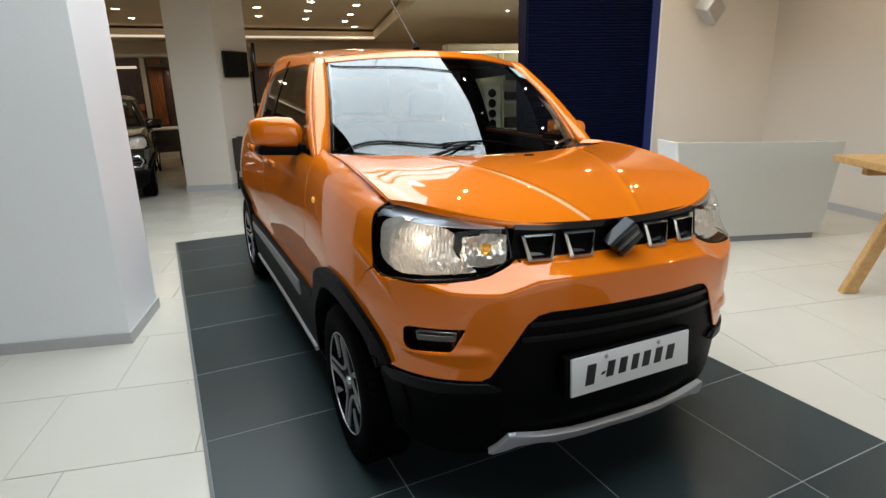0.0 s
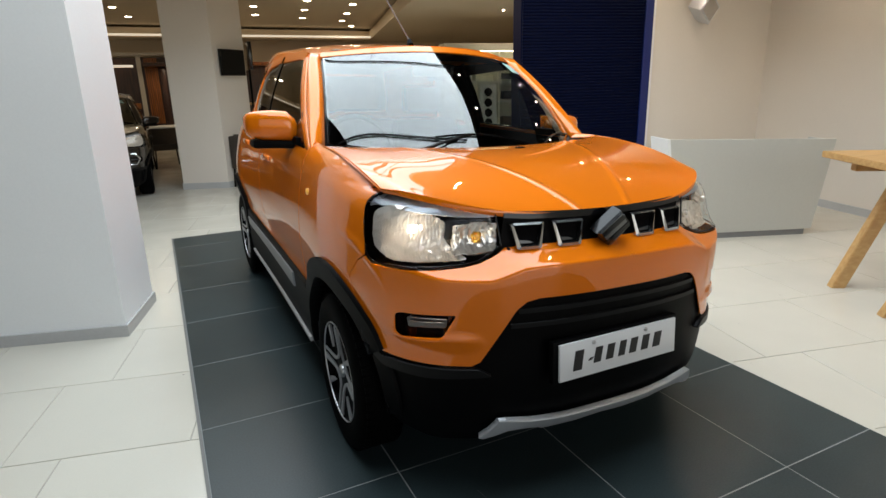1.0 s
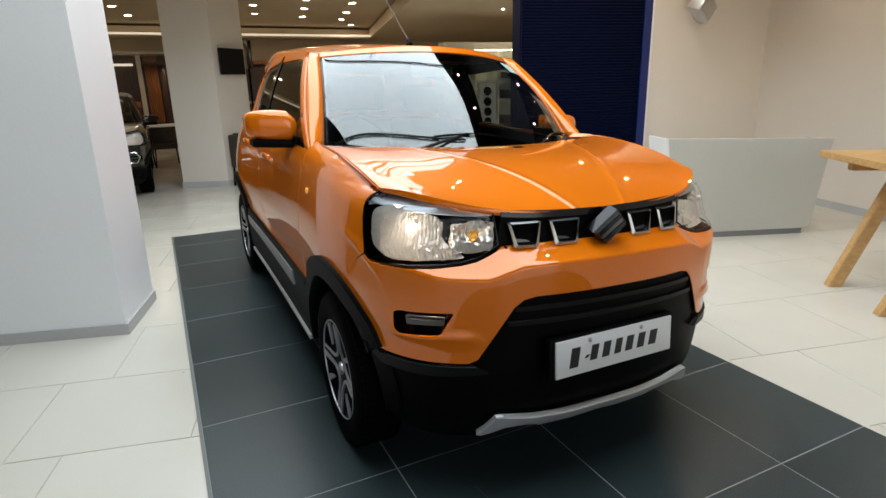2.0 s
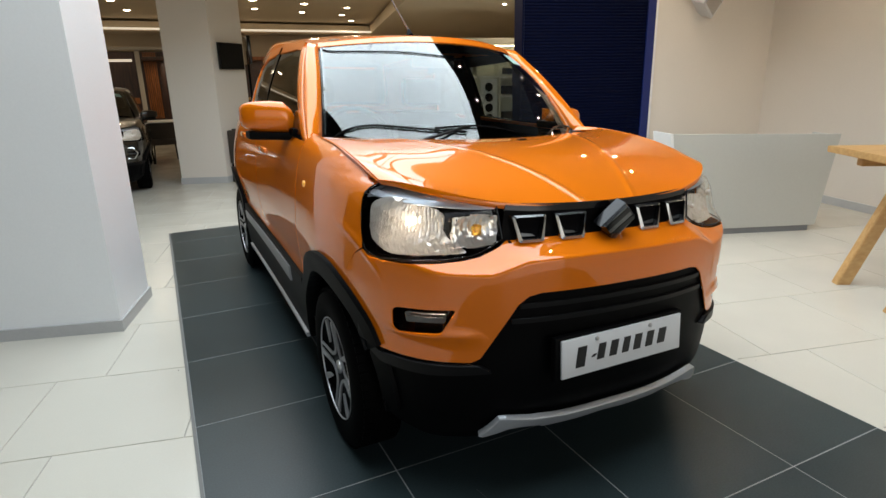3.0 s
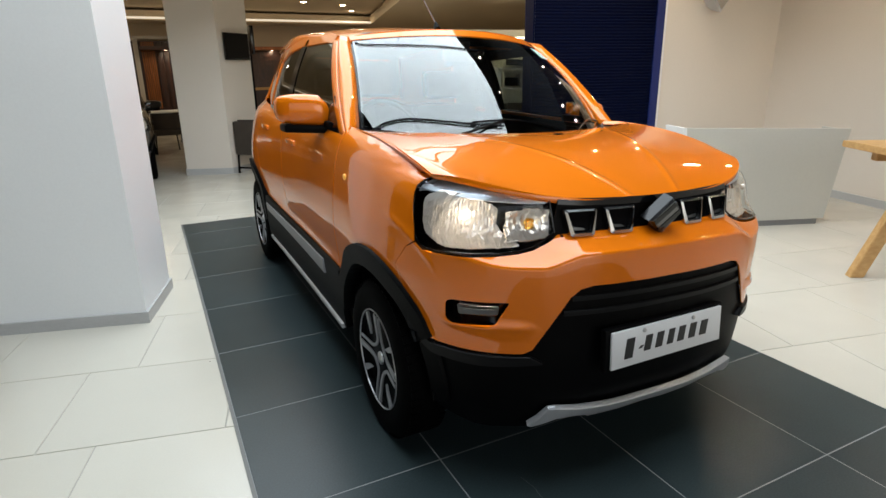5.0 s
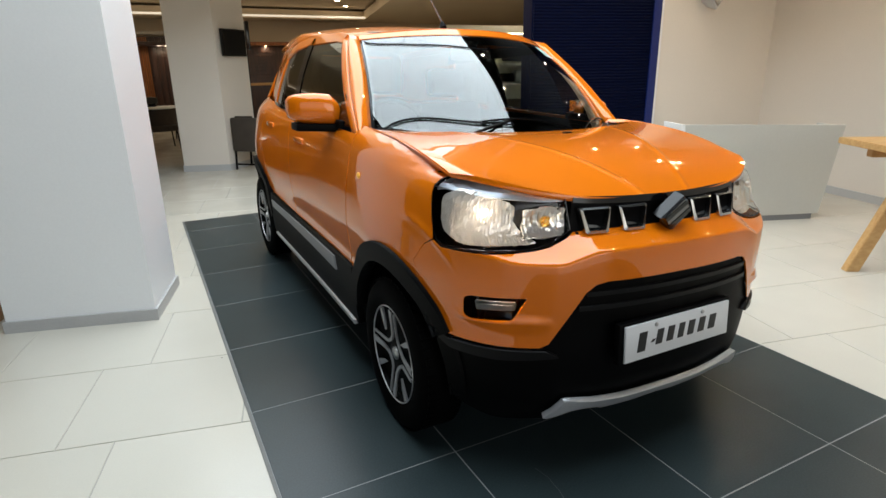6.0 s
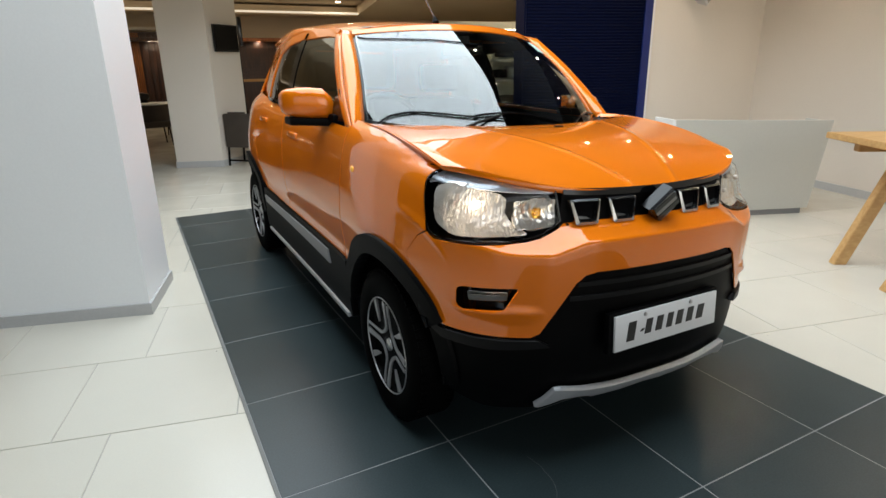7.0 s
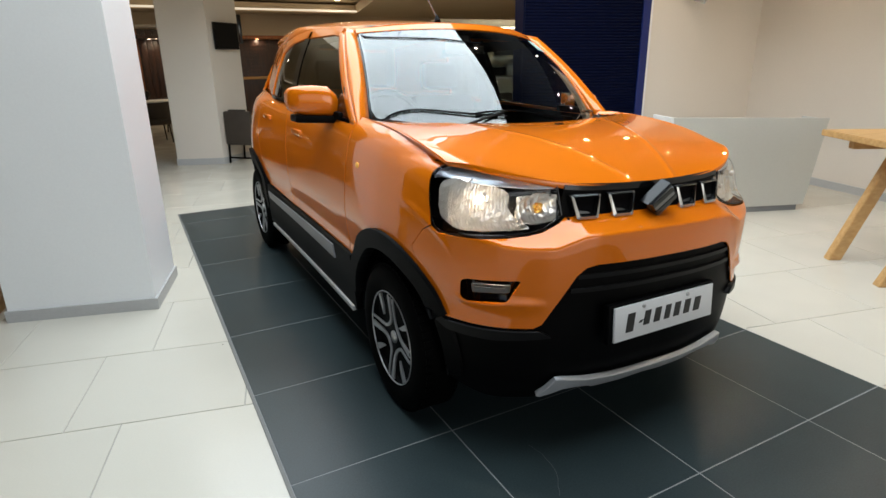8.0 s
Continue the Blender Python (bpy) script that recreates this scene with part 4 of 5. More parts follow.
        a = hood(1.0, min(1.0, t * 1.12)) + Vector((.006, 0, -.004))
        if t > .88:
            a = a.lerp(screen(1.0, 0.0) + Vector((.002, 0, -.004)), (t - .88) / .12)
        y = FENDER_Y0 + .012 + (1.188 - FENDER_Y0) * t
        b = body(s_side(y), fender_top(y)) + Vector((0, 0, -.002))
        for k in range(6):
            w = k / 5
            p = a * (1 - w) + b * w
            verts.append(Vector((p.x * side, p.y, p.z + .006 * math.sin(math.pi * w))))
    for i in range(n):
        for k in range(5):
            q = [6 * i + k, 6 * i + k + 1, 6 * i + k + 7, 6 * i + k + 6]
            faces.append(q if side > 0 else q[::-1])
    mesh_object("fender_top", verts, faces, PAINT, car, smooth=True)

# bonnet, screen, roof
patch("bonnet", [(-1, 0), (1, 0), (1, 1), (-1, 1)], hood, PAINT, car, steps=(.008, .02), thick=.02)
patch("windscreen", [(-.985, .03), (.985, .03), (.985, .952), (-.985, .952)], screen, GLASS_CLEAR, car, steps=(.06, .08), thick=.005, label="clear laminated windscreen")
for poly in ([(-1, 0), (1, 0), (1, .045), (-1, .045)], [(-1, .936), (1, .936), (1, .955), (-1, .955)], [(-1, .046), (-.976, .046), (-.974, .935), (-1, .935)], [(.976, .046), (1, .046), (1, .935), (.974, .935)]):
    patch("screen_border", poly, screen, GLOSS_BLACK, car, steps=(.06, .08), thick=.003, lift=-.007, label="black border of the windscreen")
patch("roof_header", [(-1.0, .951), (1.0, .951), (1.0, 1.02), (-1.0, 1.02)], screen, PAINT, car, steps=(.05, .015), thick=.012, lift=.003)
patch("roof_panel", [(-1, 0), (1, 0), (1, 1), (-1, 1)], roof, PAINT, car, steps=(.08, .04), thick=.004)
for side in (1, -1):
    patch("roof_moulding", [(.80, .004), (.85, .004), (.85, .05), (.80, .05)], roof, FOG_GREY, car, steps=(.1, .06), thick=.002, lift=.0012, side=side, label="dark moulding in the roof gutter")

# inner shell: dark core so that nothing shows through the joints
bm = bmesh.new()
lo = []
for z, ins in ((.19, .16), (.30, .10), (.50, .07), (.78, .085), (.86, .15), (.90, .20)):
    ring = []
    for s in np.linspace(0, OS[-1], 60):
        p = body(float(s), z)
        x = max(0.0, p.x - ins)
        if any(abs(p.y - w) < .40 for w in (F_WHEEL, R_WHEEL)) and z < .70:
            x = min(x, .50)
        ring.append((x, p.y + (ins if p.y < 1 else -ins if p.y > 3 else 0), z))
    loop = ring + [(-x, y, zz) for x, y, zz in ring[::-1][1:-1]]
    lo.append([bm.verts.new(v) for v in loop])
for a, b in zip(lo, lo[1:]):
    for i in range(len(a)):
        bm.faces.new((a[i], a[(i + 1) % len(a)], b[(i + 1) % len(a)], b[i]))
bm.faces.new(lo[0][::-1])
bm.faces.new(lo[-1])
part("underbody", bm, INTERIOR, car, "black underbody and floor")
# wheel wells
for yc in (F_WHEEL, R_WHEEL):
    for side in (1, -1):
        bm = bmesh.new()
        prof = [(y, z) for y, z in arc(yc, WHEEL_Z, .352, 190, -10, 20)]
        a = [bm.verts.new((side * .50, y, z)) for y, z in prof]
        b = [bm.verts.new((side * (.735 if z > .52 else .60), y, z)) for y, z in prof]
        for i in range(len(prof) - 1):
            bm.faces.new((a[i], a[i + 1], b[i + 1], b[i]))
        bm.faces.new(a)
        part("wheel_well", bm, INTERIOR, car, smooth=True)


# wheels
def make_wheel(side, yc):
    """side: +1 or -1, the side of the car on which the outer face looks."""
    w = new("wheel")
    w.parent = car
    w.location = (side * .667, yc, WHEEL_Z)
    bm = bmesh.new()
    prof = [(.185, -.075), (.205, -.083), (.24, -.085), (.272, -.078), (.287, -.06), (.291, -.03), (.2915, 0), (.291, .03), (.287, .06), (.272, .078), (.24, .085), (.205, .083), (.185, .075)]
    lathe(bm, prof, 56, "X", closed=True)
    part("tyre", bm, RUBBER, w, "black rubber tyre", smooth=True)
    # tread grooves as raised ribs
    bm = bmesh.new()
    for k in range(60):
        a = 2 * math.pi * k / 60
        m = Matrix.Rotation(a, 4, 'X') @ Matrix.Translation((0, 0, .2888))
        for x0, x1 in ((-.066, -.028), (.028, .066)):
            add_box(bm, x0, x1, -.010, .010, -.003, .003, m=m)
    tagged(part("tread_block", bm, RUBBER, w), kind="stuff")
    o = side
    bm = bmesh.new()
    lathe(bm, [(.187, o * .073), (.187, o * .078), (.1845, o * .0795), (.1825, o * .078), (.182, o * .075)], 56, "X")
    part("rim_edge", bm, WHEEL_SILVER, w, "bright machined rim edge", smooth=True)
    bm = bmesh.new()
    lathe(bm, [(.0, o * .060), (.05, o * .060), (.09, o * .050), (.15, o * .046), (.174, o * .056), (.183, o * .075)], 40, "X")
    cover = part("wheel_cover", bm, BLACK_PLASTIC, w, "black wheel cover with silver spokes", smooth=True)
    # silver spokes: four loops open to the rim, each with a short fin
    for q in range(4):
        base = 45 + 90 * q + 4
        bm = bmesh.new()

        def pt(r, deg):
            a = radians(base + deg)
            return Vector((0, r * math.cos(a), r * math.sin(a)))
        line = [(.134, -.110), (.106, -.080), (.078, -.052), (.062, -.032), (.056, -.004), (.060, .026), (.075, .050), (.104, .080), (.134, .110)]
        wid = [.0042, .0042, .0048, .0056, .0062, .0070, .0080, .0095, .0120]
        ca, sa = math.cos(radians(base)), math.sin(radians(base))
        pts = [Vector((0, u * ca - v * sa, u * sa + v * ca)) for u, v in line]
        dense = spline(np.array([[p.y, p.z] for p in pts]), 4)
        wd = np.interp(np.linspace(0, 8, len(dense)), range(9), wid)
        L, Rr = [], []
        for i, p in enumerate(dense):
            t = dense[min(i + 1, len(dense) - 1)] - dense[max(i - 1, 0)]
            t = t / np.hypot(*t)
            nn = np.array([-t[1], t[0]])
            h = o * (.066 + .012 * np.clip((np.hypot(*p) - .06) / .1, 0, 1))
            for sgn, dst in ((1, L), (-1, Rr)):
                e = p + nn * wd[i] * sgn
                dst.append((bm.verts.new((h, e[0], e[1])), bm.verts.new((h - o * .006, e[0], e[1]))))
        for i in range(len(dense) - 1):
            bm.faces.new((L[i][0], L[i + 1][0], Rr[i + 1][0], Rr[i][0]))
            bm.faces.new((L[i][0], L[i][1], L[i + 1][1], L[i + 1][0]))
            bm.faces.new((Rr[i][0], Rr[i + 1][0], Rr[i + 1][1], Rr[i][1]))
        part("spoke", bm, WHEEL_SILVER, cover)
        bm = bmesh.new()
        vs = [pt(.180, 2), pt(.180, 10), pt(.130, 7), pt(.098, -3)]
        top = [bm.verts.new((o * .074, v.y, v.z)) for v in vs]
        bot = [bm.verts.new((o * .066, v.y, v.z)) for v in vs]
        bm.faces.new(top)
        for i in range(4):
            bm.faces.new((top[i], top[(i + 1) % 4], bot[(i + 1) % 4], bot[i]))
        part("spoke_fin", bm, WHEEL_SILVER, cover)
    bm = bmesh.new()
    lathe(bm, [(0, o * .070), (.015, o * .070), (.024, o * .066), (.026, o * .056)], 24, "X")
    part("centre_cap", bm, STEEL, cover, "round silver centre cap", smooth=True)
    return w


for yc in (F_WHEEL, R_WHEEL):
    for side in (1, -1):
        make_wheel(side, yc)

# door mirrors
for side in (1, -1):
    bm = bmesh.new()
    rings = []
    # sections from the door outwards: x, top, bottom, half depth
    secs = [(x, (hi - lo) / 2, hy, (hi + lo) / 2) for x, hi, lo, hy in
            ((.690, 1.122, 1.056, .045), (.702, 1.150, 1.049, .058), (.735, 1.180, 1.046, .066), (.79, 1.184, 1.047, .068), (.84, 1.182, 1.051, .064),
             (.878, 1.176, 1.060, .056), (.898, 1.168, 1.072, .044), (.909, 1.154, 1.098, .024))]
    for x, hz, hy, zc in secs:
        ring = []
        for k in range(20):
            a = 2 * math.pi * k / 20
            c, s = math.cos(a), math.sin(a)
            yy = 1.46 + hy * math.copysign(abs(c) ** .6, c) * (1.0 if c > 0 else .85)
            zz = zc - (.040 if side > 0 else 0.0) + hz * math.copysign(abs(s) ** .65, s) * (1.0 if s > 0 else .92)
            ring.append(bm.verts.new((side * x, yy + .25 * (x - .8), zz)))
        rings.append(ring)
    for a, b in zip(rings, rings[1:]):
        for k in range(20):
            bm.faces.new((a[k], a[(k + 1) % 20], b[(k + 1) % 20], b[k]))
    bm.faces.new(rings[0])
    bm.faces.new(rings[-1][::-1])
    mirror = part("door_mirror", bm, PAINT, car, "orange door mirror with black foot", smooth=True)
    bm = bmesh.new()
    add_box(bm, .65, .885, 1.405, 1.510, 1.022, 1.056, .012)
    for v in bm.verts:
        v.co.y += .25 * (v.co.x - .8)
        v.co.z += .02 * (v.co.x - .75) - (.035 if side > 0 else 0.0)
        v.co.x *= side
    part("mirror_foot", bm, BLACK_PLASTIC, mirror, "black mirror foot", smooth=True)
    bm = bmesh.new()
    add_box(bm, .645, .72, 1.33, 1.50, 1.040, 1.075, .01)
    for v in bm.verts:
        v.co.x *= side
    part("mirror_arm", bm, BLACK_PLASTIC, mirror, smooth=True)
    bm = bmesh.new()
    add_box(bm, .72, .85, 1.528, 1.538, 1.075, 1.140, .004)
    for v in bm.verts:
        v.co.x *= side
        v.co.y += .04 + .25 * (abs(v.co.x) - .8)
    part("mirror_glass", bm, CHROME, mirror, "mirror glass")
    # side indicator
    p = body(s_side(1.005), .895)
    bm = bmesh.new()
    bmesh.ops.create_uvsphere(bm, u_segments=14, v_segments=8, radius=1.0)
    for v in bm.verts:
        v.co = Vector((v.co.x * .007, v.co.y * .017, v.co.z * .013))
    part("side_indicator", bm, AMBER if side < 0 else LENS, car, "small amber side indicator", smooth=True, loc=(side * p.x, p.y, p.z))
    # door handles
    for yh in (1.95, 2.64):
        p = body(s_side(yh), .93 if yh < 2 else .955)
        bm = bmesh.new()
        add_box(bm, -.012, .022, -.085, .085, -.013, .013, .009)
        part("door_handle", bm, PAINT, car, smooth=True, loc=(side * p.x, p.y, p.z))

# emblem: a plain bright slanted block
m_em = pose(-.005, .155, .868, 12, 0, 0)
bm = bmesh.new()
pts = [(-.066, -.010), (.010, .060), (.064, .012), (-.006, -.062)]
fr = [bm.verts.new((x, -.018, z)) for x, z in pts]
bk = [bm.verts.new((x, .02, z)) for x, z in pts]
bm.faces.new(fr)
for i in range(4):
    bm.faces.new((bk[i], bk[(i + 1) % 4], fr[(i + 1) % 4], fr[i]))
bmesh.ops.transform(bm, matrix=m_em, verts=bm.verts[:])
emblem = part("emblem", bm, GLOSS_BLACK, car, "plain slanted emblem block, chrome face on a black base")
bm = bmesh.new()
fr = [bm.verts.new((x * .97, -.0182, z * .97)) for x, z in pts]
ri = [bm.verts.new((x * .84, -.027, z * .84)) for x, z in pts]
bm.faces.new(ri)
for i in range(4):
    bm.faces.new((fr[i], fr[(i + 1) % 4], ri[(i + 1) % 4], ri[i]))
bmesh.ops.transform(bm, matrix=m_em, verts=bm.verts[:])
part("face", bm, EMBLEM, emblem, "chrome face")
bm = bmesh.new()
for dz in (.018, -.018):
    add_box(bm, -.046, .046, -.0285, -.022, -.0085 + dz, .0085 + dz, m=pose(0, 0, 0, 0, -40, 0))
bmesh.ops.transform(bm, matrix=m_em, verts=bm.verts[:])
part("groove", bm, GLOSS_BLACK, emblem, "dark slanted groove")

# plate with plain bars in place of its writing
plate = new("plate")
plate.parent = car
plate.matrix_basis = pose(-.005, .066, .494, -5, 0, 2)
box("plate_panel", -.246, .246, -.004, .004, -.058, .058, PLATE_WHITE, plate, .002)
x = -.196
for k, wd in enumerate((.060, .022, .050, .052, .047, .052, .052, .056)):
    bm = bmesh.new()
    z0, z1 = (-.022, .026) if k not in (0, 1) else ((-.032, .030) if k == 0 else (-.010, -.002))
    sh = .010
    wb = wd * .56
    ring = [(x, z0), (x + wb, z0), (x + wb + sh, z1), (x + sh, z1)]
    a = [bm.verts.new((px, -.0062, pz)) for px, pz in ring]
    b = [bm.verts.new((px, -.0038, pz)) for px, pz in ring]
    bm.faces.new(a)
    for i in range(4):
        bm.faces.new((a[i], a[(i + 1) % 4], b[(i + 1) % 4], b[i]))
    part("bar", bm, PLATE_INK, plate, "black bar in place of a letter")
    x += wd
for sx in (-.115, .105):
    bm = bmesh.new()
    lathe(bm, [(0, -.010), (.006, -.009), (.007, -.004)], 12, "Y")
    part("screw", bm, STEEL, plate, smooth=True, loc=(sx, 0, .045))
box("plate_carrier", -.262, .262, .006, .03, -.066, .066, BLACK_PLASTIC, plate, .004)

# wipers, washer jet, aerial
for pts in ([(-.36, .880, 1.040), (-.23, .920, 1.064), (-.10, .948, 1.092), (-.06, .955, 1.096)], [(.40, .885, 1.042), (.42, .925, 1.062), (.44, .940, 1.070)]):
    bm = bmesh.new()
    tube(bm, pts, .006, 8, [.009, .006, .005, .004][:len(pts)])
    part("wiper_arm", bm, SATIN_BLACK, car, "black wiper arm", smooth=True)
for u0, v0, u1, v1 in ((-.37, .125, .33, .060), (.46, .030, .92, .035)):
    bm = bmesh.new()
    line = [screen(u0 + (u1 - u0) * t, v0 + (v1 - v0) * t + .050 * math.sin(math.pi * t)) + Vector((0, -.004, .006)) for t in np.linspace(0, 1, 9)]
    tube(bm, line, .0045, 6)
    part("wiper_blade", bm, GLOSS_BLACK, car, smooth=True)
bm = bmesh.new()
line = spline(np.array([(-.94, .0), (-.88, .062), (-.80, .104), (-.70, .124), (-.52, .122), (-.34, .112), (-.16, .105)]), 5)
tube(bm, [screen(float(u), float(v)) + Vector((0, -.004, .006)) for u, v in line], .0045, 6)
part("screen_strip", bm, BLACK_PLASTIC, car, "curved black strip low on the windscreen", smooth=True)
bm = bmesh.new()
line = spline(np.array([(-.97, .905), (-.90, .865), (-.65, .835), (-.35, .810), (-.02, .765)]), 5)
tube(bm, [screen(float(u), float(v)) + Vector((0, -.001, .003)) for u, v in line], .003, 6)
part("tint_edge", bm, BLACK_PLASTIC, car, "thin dark curved line high on the windscreen", smooth=True)
bm = bmesh.new()
add_box(bm, -.018, .018, -.012, .012, 0, .010, .004)
part("washer_jet", bm, BLACK_PLASTIC, car, smooth=True, loc=(.06, .77, 1.046))
bm = bmesh.new()
base = Vector((.02, 1.79, roof(0.03, .2).z))
tube(bm, [base + Vector((0, 0, -.004)), base + Vector((0, .012, .02)), base + Vector((0, .02, .03))], .012, 10, [.02, .011, .006])
part("aerial_foot", bm, BLACK_PLASTIC, car, smooth=True)
bm = bmesh.new()
tube(bm, [base + Vector((0, .015, .02)), base + Vector((-.16, -.03, .23)), base + Vector((-.33, -.06, .43))], .003, 6, [.0045, .003, .002])
part("aerial", bm, material("aerial_grey", (.20, .25, .30), .6, spec=.2), car, "thin roof aerial", smooth=True)
# black cowl under the wipers
bm = bmesh.new()
a, b = [], []
for u in np.linspace(-1, 1, 21):
    h, w = hood(float(u) * .98, 1.0), screen(float(u), .02)
    a.append(bm.verts.new(h + Vector((0, -.01, -.022))))
    b.append(bm.verts.new(w + Vector((0, .02, -.012))))
for i in range(20):
    bm.faces.new((a[i], a[i + 1], b[i + 1], b[i]))
part("cowl", bm, BLACK_PLASTIC, car, smooth=True)
# gasket line round the headlamp
for side in (1, -1):
    bm = bmesh.new()
    line = []
    for s, z in LAMP_S + LAMP_S[:1]:
        p = body(s, z)
        line.append((p.x * side, p.y - .001, p.z))
    tube(bm, line, .003, 6)
    part("lamp_gasket", bm, GLOSS_BLACK, car, smooth=True)

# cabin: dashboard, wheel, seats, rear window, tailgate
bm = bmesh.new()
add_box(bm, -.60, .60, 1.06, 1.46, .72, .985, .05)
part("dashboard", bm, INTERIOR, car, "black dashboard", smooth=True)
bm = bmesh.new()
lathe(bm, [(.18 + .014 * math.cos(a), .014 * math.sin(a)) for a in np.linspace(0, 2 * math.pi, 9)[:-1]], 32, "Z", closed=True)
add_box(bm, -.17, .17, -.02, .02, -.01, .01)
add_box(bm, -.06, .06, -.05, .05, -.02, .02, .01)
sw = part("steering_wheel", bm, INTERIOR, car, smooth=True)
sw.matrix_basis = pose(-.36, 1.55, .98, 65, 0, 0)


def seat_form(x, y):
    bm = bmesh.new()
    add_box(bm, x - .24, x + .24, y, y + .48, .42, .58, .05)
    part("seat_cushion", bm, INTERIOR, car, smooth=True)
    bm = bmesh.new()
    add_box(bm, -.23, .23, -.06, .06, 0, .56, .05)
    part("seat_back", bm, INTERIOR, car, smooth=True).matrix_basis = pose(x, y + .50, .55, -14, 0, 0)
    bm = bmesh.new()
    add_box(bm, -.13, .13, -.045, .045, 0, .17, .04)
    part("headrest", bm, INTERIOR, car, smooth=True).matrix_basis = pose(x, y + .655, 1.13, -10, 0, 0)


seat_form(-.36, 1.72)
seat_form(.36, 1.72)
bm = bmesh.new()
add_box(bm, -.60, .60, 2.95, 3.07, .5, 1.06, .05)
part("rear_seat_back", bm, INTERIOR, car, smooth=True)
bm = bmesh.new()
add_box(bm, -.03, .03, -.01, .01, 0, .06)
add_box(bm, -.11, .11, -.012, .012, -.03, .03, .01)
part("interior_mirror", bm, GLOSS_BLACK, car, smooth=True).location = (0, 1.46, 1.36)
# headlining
# coloured for deep shade; the lining itself would be beige
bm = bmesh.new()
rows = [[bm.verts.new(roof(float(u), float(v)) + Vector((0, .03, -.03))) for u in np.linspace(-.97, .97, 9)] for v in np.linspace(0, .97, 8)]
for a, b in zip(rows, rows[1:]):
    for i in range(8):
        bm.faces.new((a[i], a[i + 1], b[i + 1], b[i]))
part("headlining", bm, INTERIOR, car, "headlining coloured near black, as if in deep shade", smooth=True)
# tail: frame round the rear window
def tail(u, v):
    return Vector((u * (.575 - .125 * v), 3.60 - .22 * v - .05 * abs(u) ** 3, 1.08 + .36 * v))


for poly in ([(-1, 0), (1, 0), (1, .12), (-1, .12)], [(-1, .86), (1, .86), (1, 1.02), (-1, 1.02)], [(-1, .12), (-.84, .12), (-.84, .86), (-1, .86)], [(.84, .12), (1, .12), (1, .86), (.84, .86)]):
    patch("tailgate_trim", poly, lambda u, v: tail(u * .97, v) + Vector((0, -.035, 0)), INTERIOR, car, steps=(.2, .2), thick=.004, flip=True)
    patch("tailgate_frame", poly, tail, PAINT, car, steps=(.2, .2), thick=.02, flip=True)
patch("rear_window", [(-.84, .12), (.84, .12), (.84, .86), (-.84, .86)], tail, GLASS_DARK, car, steps=(.2, .2), thick=.004, label="dark tinted rear window", flip=True)
# rear pillars; the body is then leaned and narrowed to fit the camera's view
for side in (1, -1):
    cpil = [(2.76, 1.36), (2.84, 1.236), (2.90, 1.075), (3.55, 1.075), (3.44, 1.28), (3.37, 1.38), (2.80, 1.410), (2.52, 1.432)]
    patch("rear_pillar", cpil, glass_side, PAINT, car, .06, .015, 0.0, side=side)
patch("windscreen_sticker", [(.80, .76), (.92, .74), (.90, .88), (.80, .90)], screen, material("pale_green_sticker", (.35, .55, .5), .4), car, steps=(.1, .1), thick=.001, lift=.001, label="small pale green sticker")
# slight lean, with the narrowing below, fitted to the camera's view
LEAN = Matrix.Translation((0, 0, .3)) @ Matrix.Rotation(radians(1.8), 4, 'Y') @ Matrix.Translation((0, 0, -.3))
for ob in car.children:
    if ob.name == "wheel" or ob.name.startswith("wheel."):
        ob.location.x *= .982
    else:
        ob.matrix_basis = LEAN @ Matrix.Scale(.982, 4, (1, 0, 0)) @ ob.matrix_basis

# ---- lounge behind the car ----
def lounge_chair(x, y, rz, group="lounge chairs"):
    c = empty("lounge_chair", (x, y, 0), rz, "low upholstered chair in dark brown-grey fabric on thin black legs", "chair", group)
    box("seat", -.24, .24, -.22, .24, .30, .40, CHAIR_FABRIC, c, .03)
    bm = bmesh.new()
    # curved backrest
    pr = []
    for i in range(13):
        a = radians(-70 + 140 * i / 12)
        pr.append((.27 * math.sin(a), -.05 + .24 * math.cos(a)))
    lo_o = [bm.verts.new((px * 1.08, py * 1.08, .32)) for px, py in pr]
    hi_o = [bm.verts.new((px * 1.14, py * 1.14, .66)) for px, py in pr]
    hi_i = [bm.verts.new((px * .95, py * .95, .66)) for px, py in pr]
    lo_i = [bm.verts.new((px * .90, py * .90, .32)) for px, py in pr]
    for i in range(12):
        for a, b in ((lo_o, hi_o), (hi_o, hi_i), (hi_i, lo_i), (lo_i, lo_o)):
            bm.faces.new((a[i], a[i + 1], b[i + 1], b[i]))
    for k in (0, 12):
        bm.faces.new((lo_o[k], hi_o[k], hi_i[k], lo_i[k]))
    part("backrest", bm, CHAIR_FABRIC, c, smooth=True)
    for sx in (-.2, .2):
        for sy in (-.18, .2):
            bm = bmesh.new()
            tube(bm, [(sx * 1.12, sy * 1.12, 0), (sx, sy, .31)], .011, 8)
            part("leg", bm, BLACK_PLASTIC, c, smooth=True)
    return c


ch = lounge_chair(-1.12, 9.9, 190)
for x, y, r in ((0.75, 9.4, 200), (-1.75, 10.4, 120), (-0.55, 11.2, 20)):
    copy_thing(ch, pose(x, y, 0, 0, 0, r))

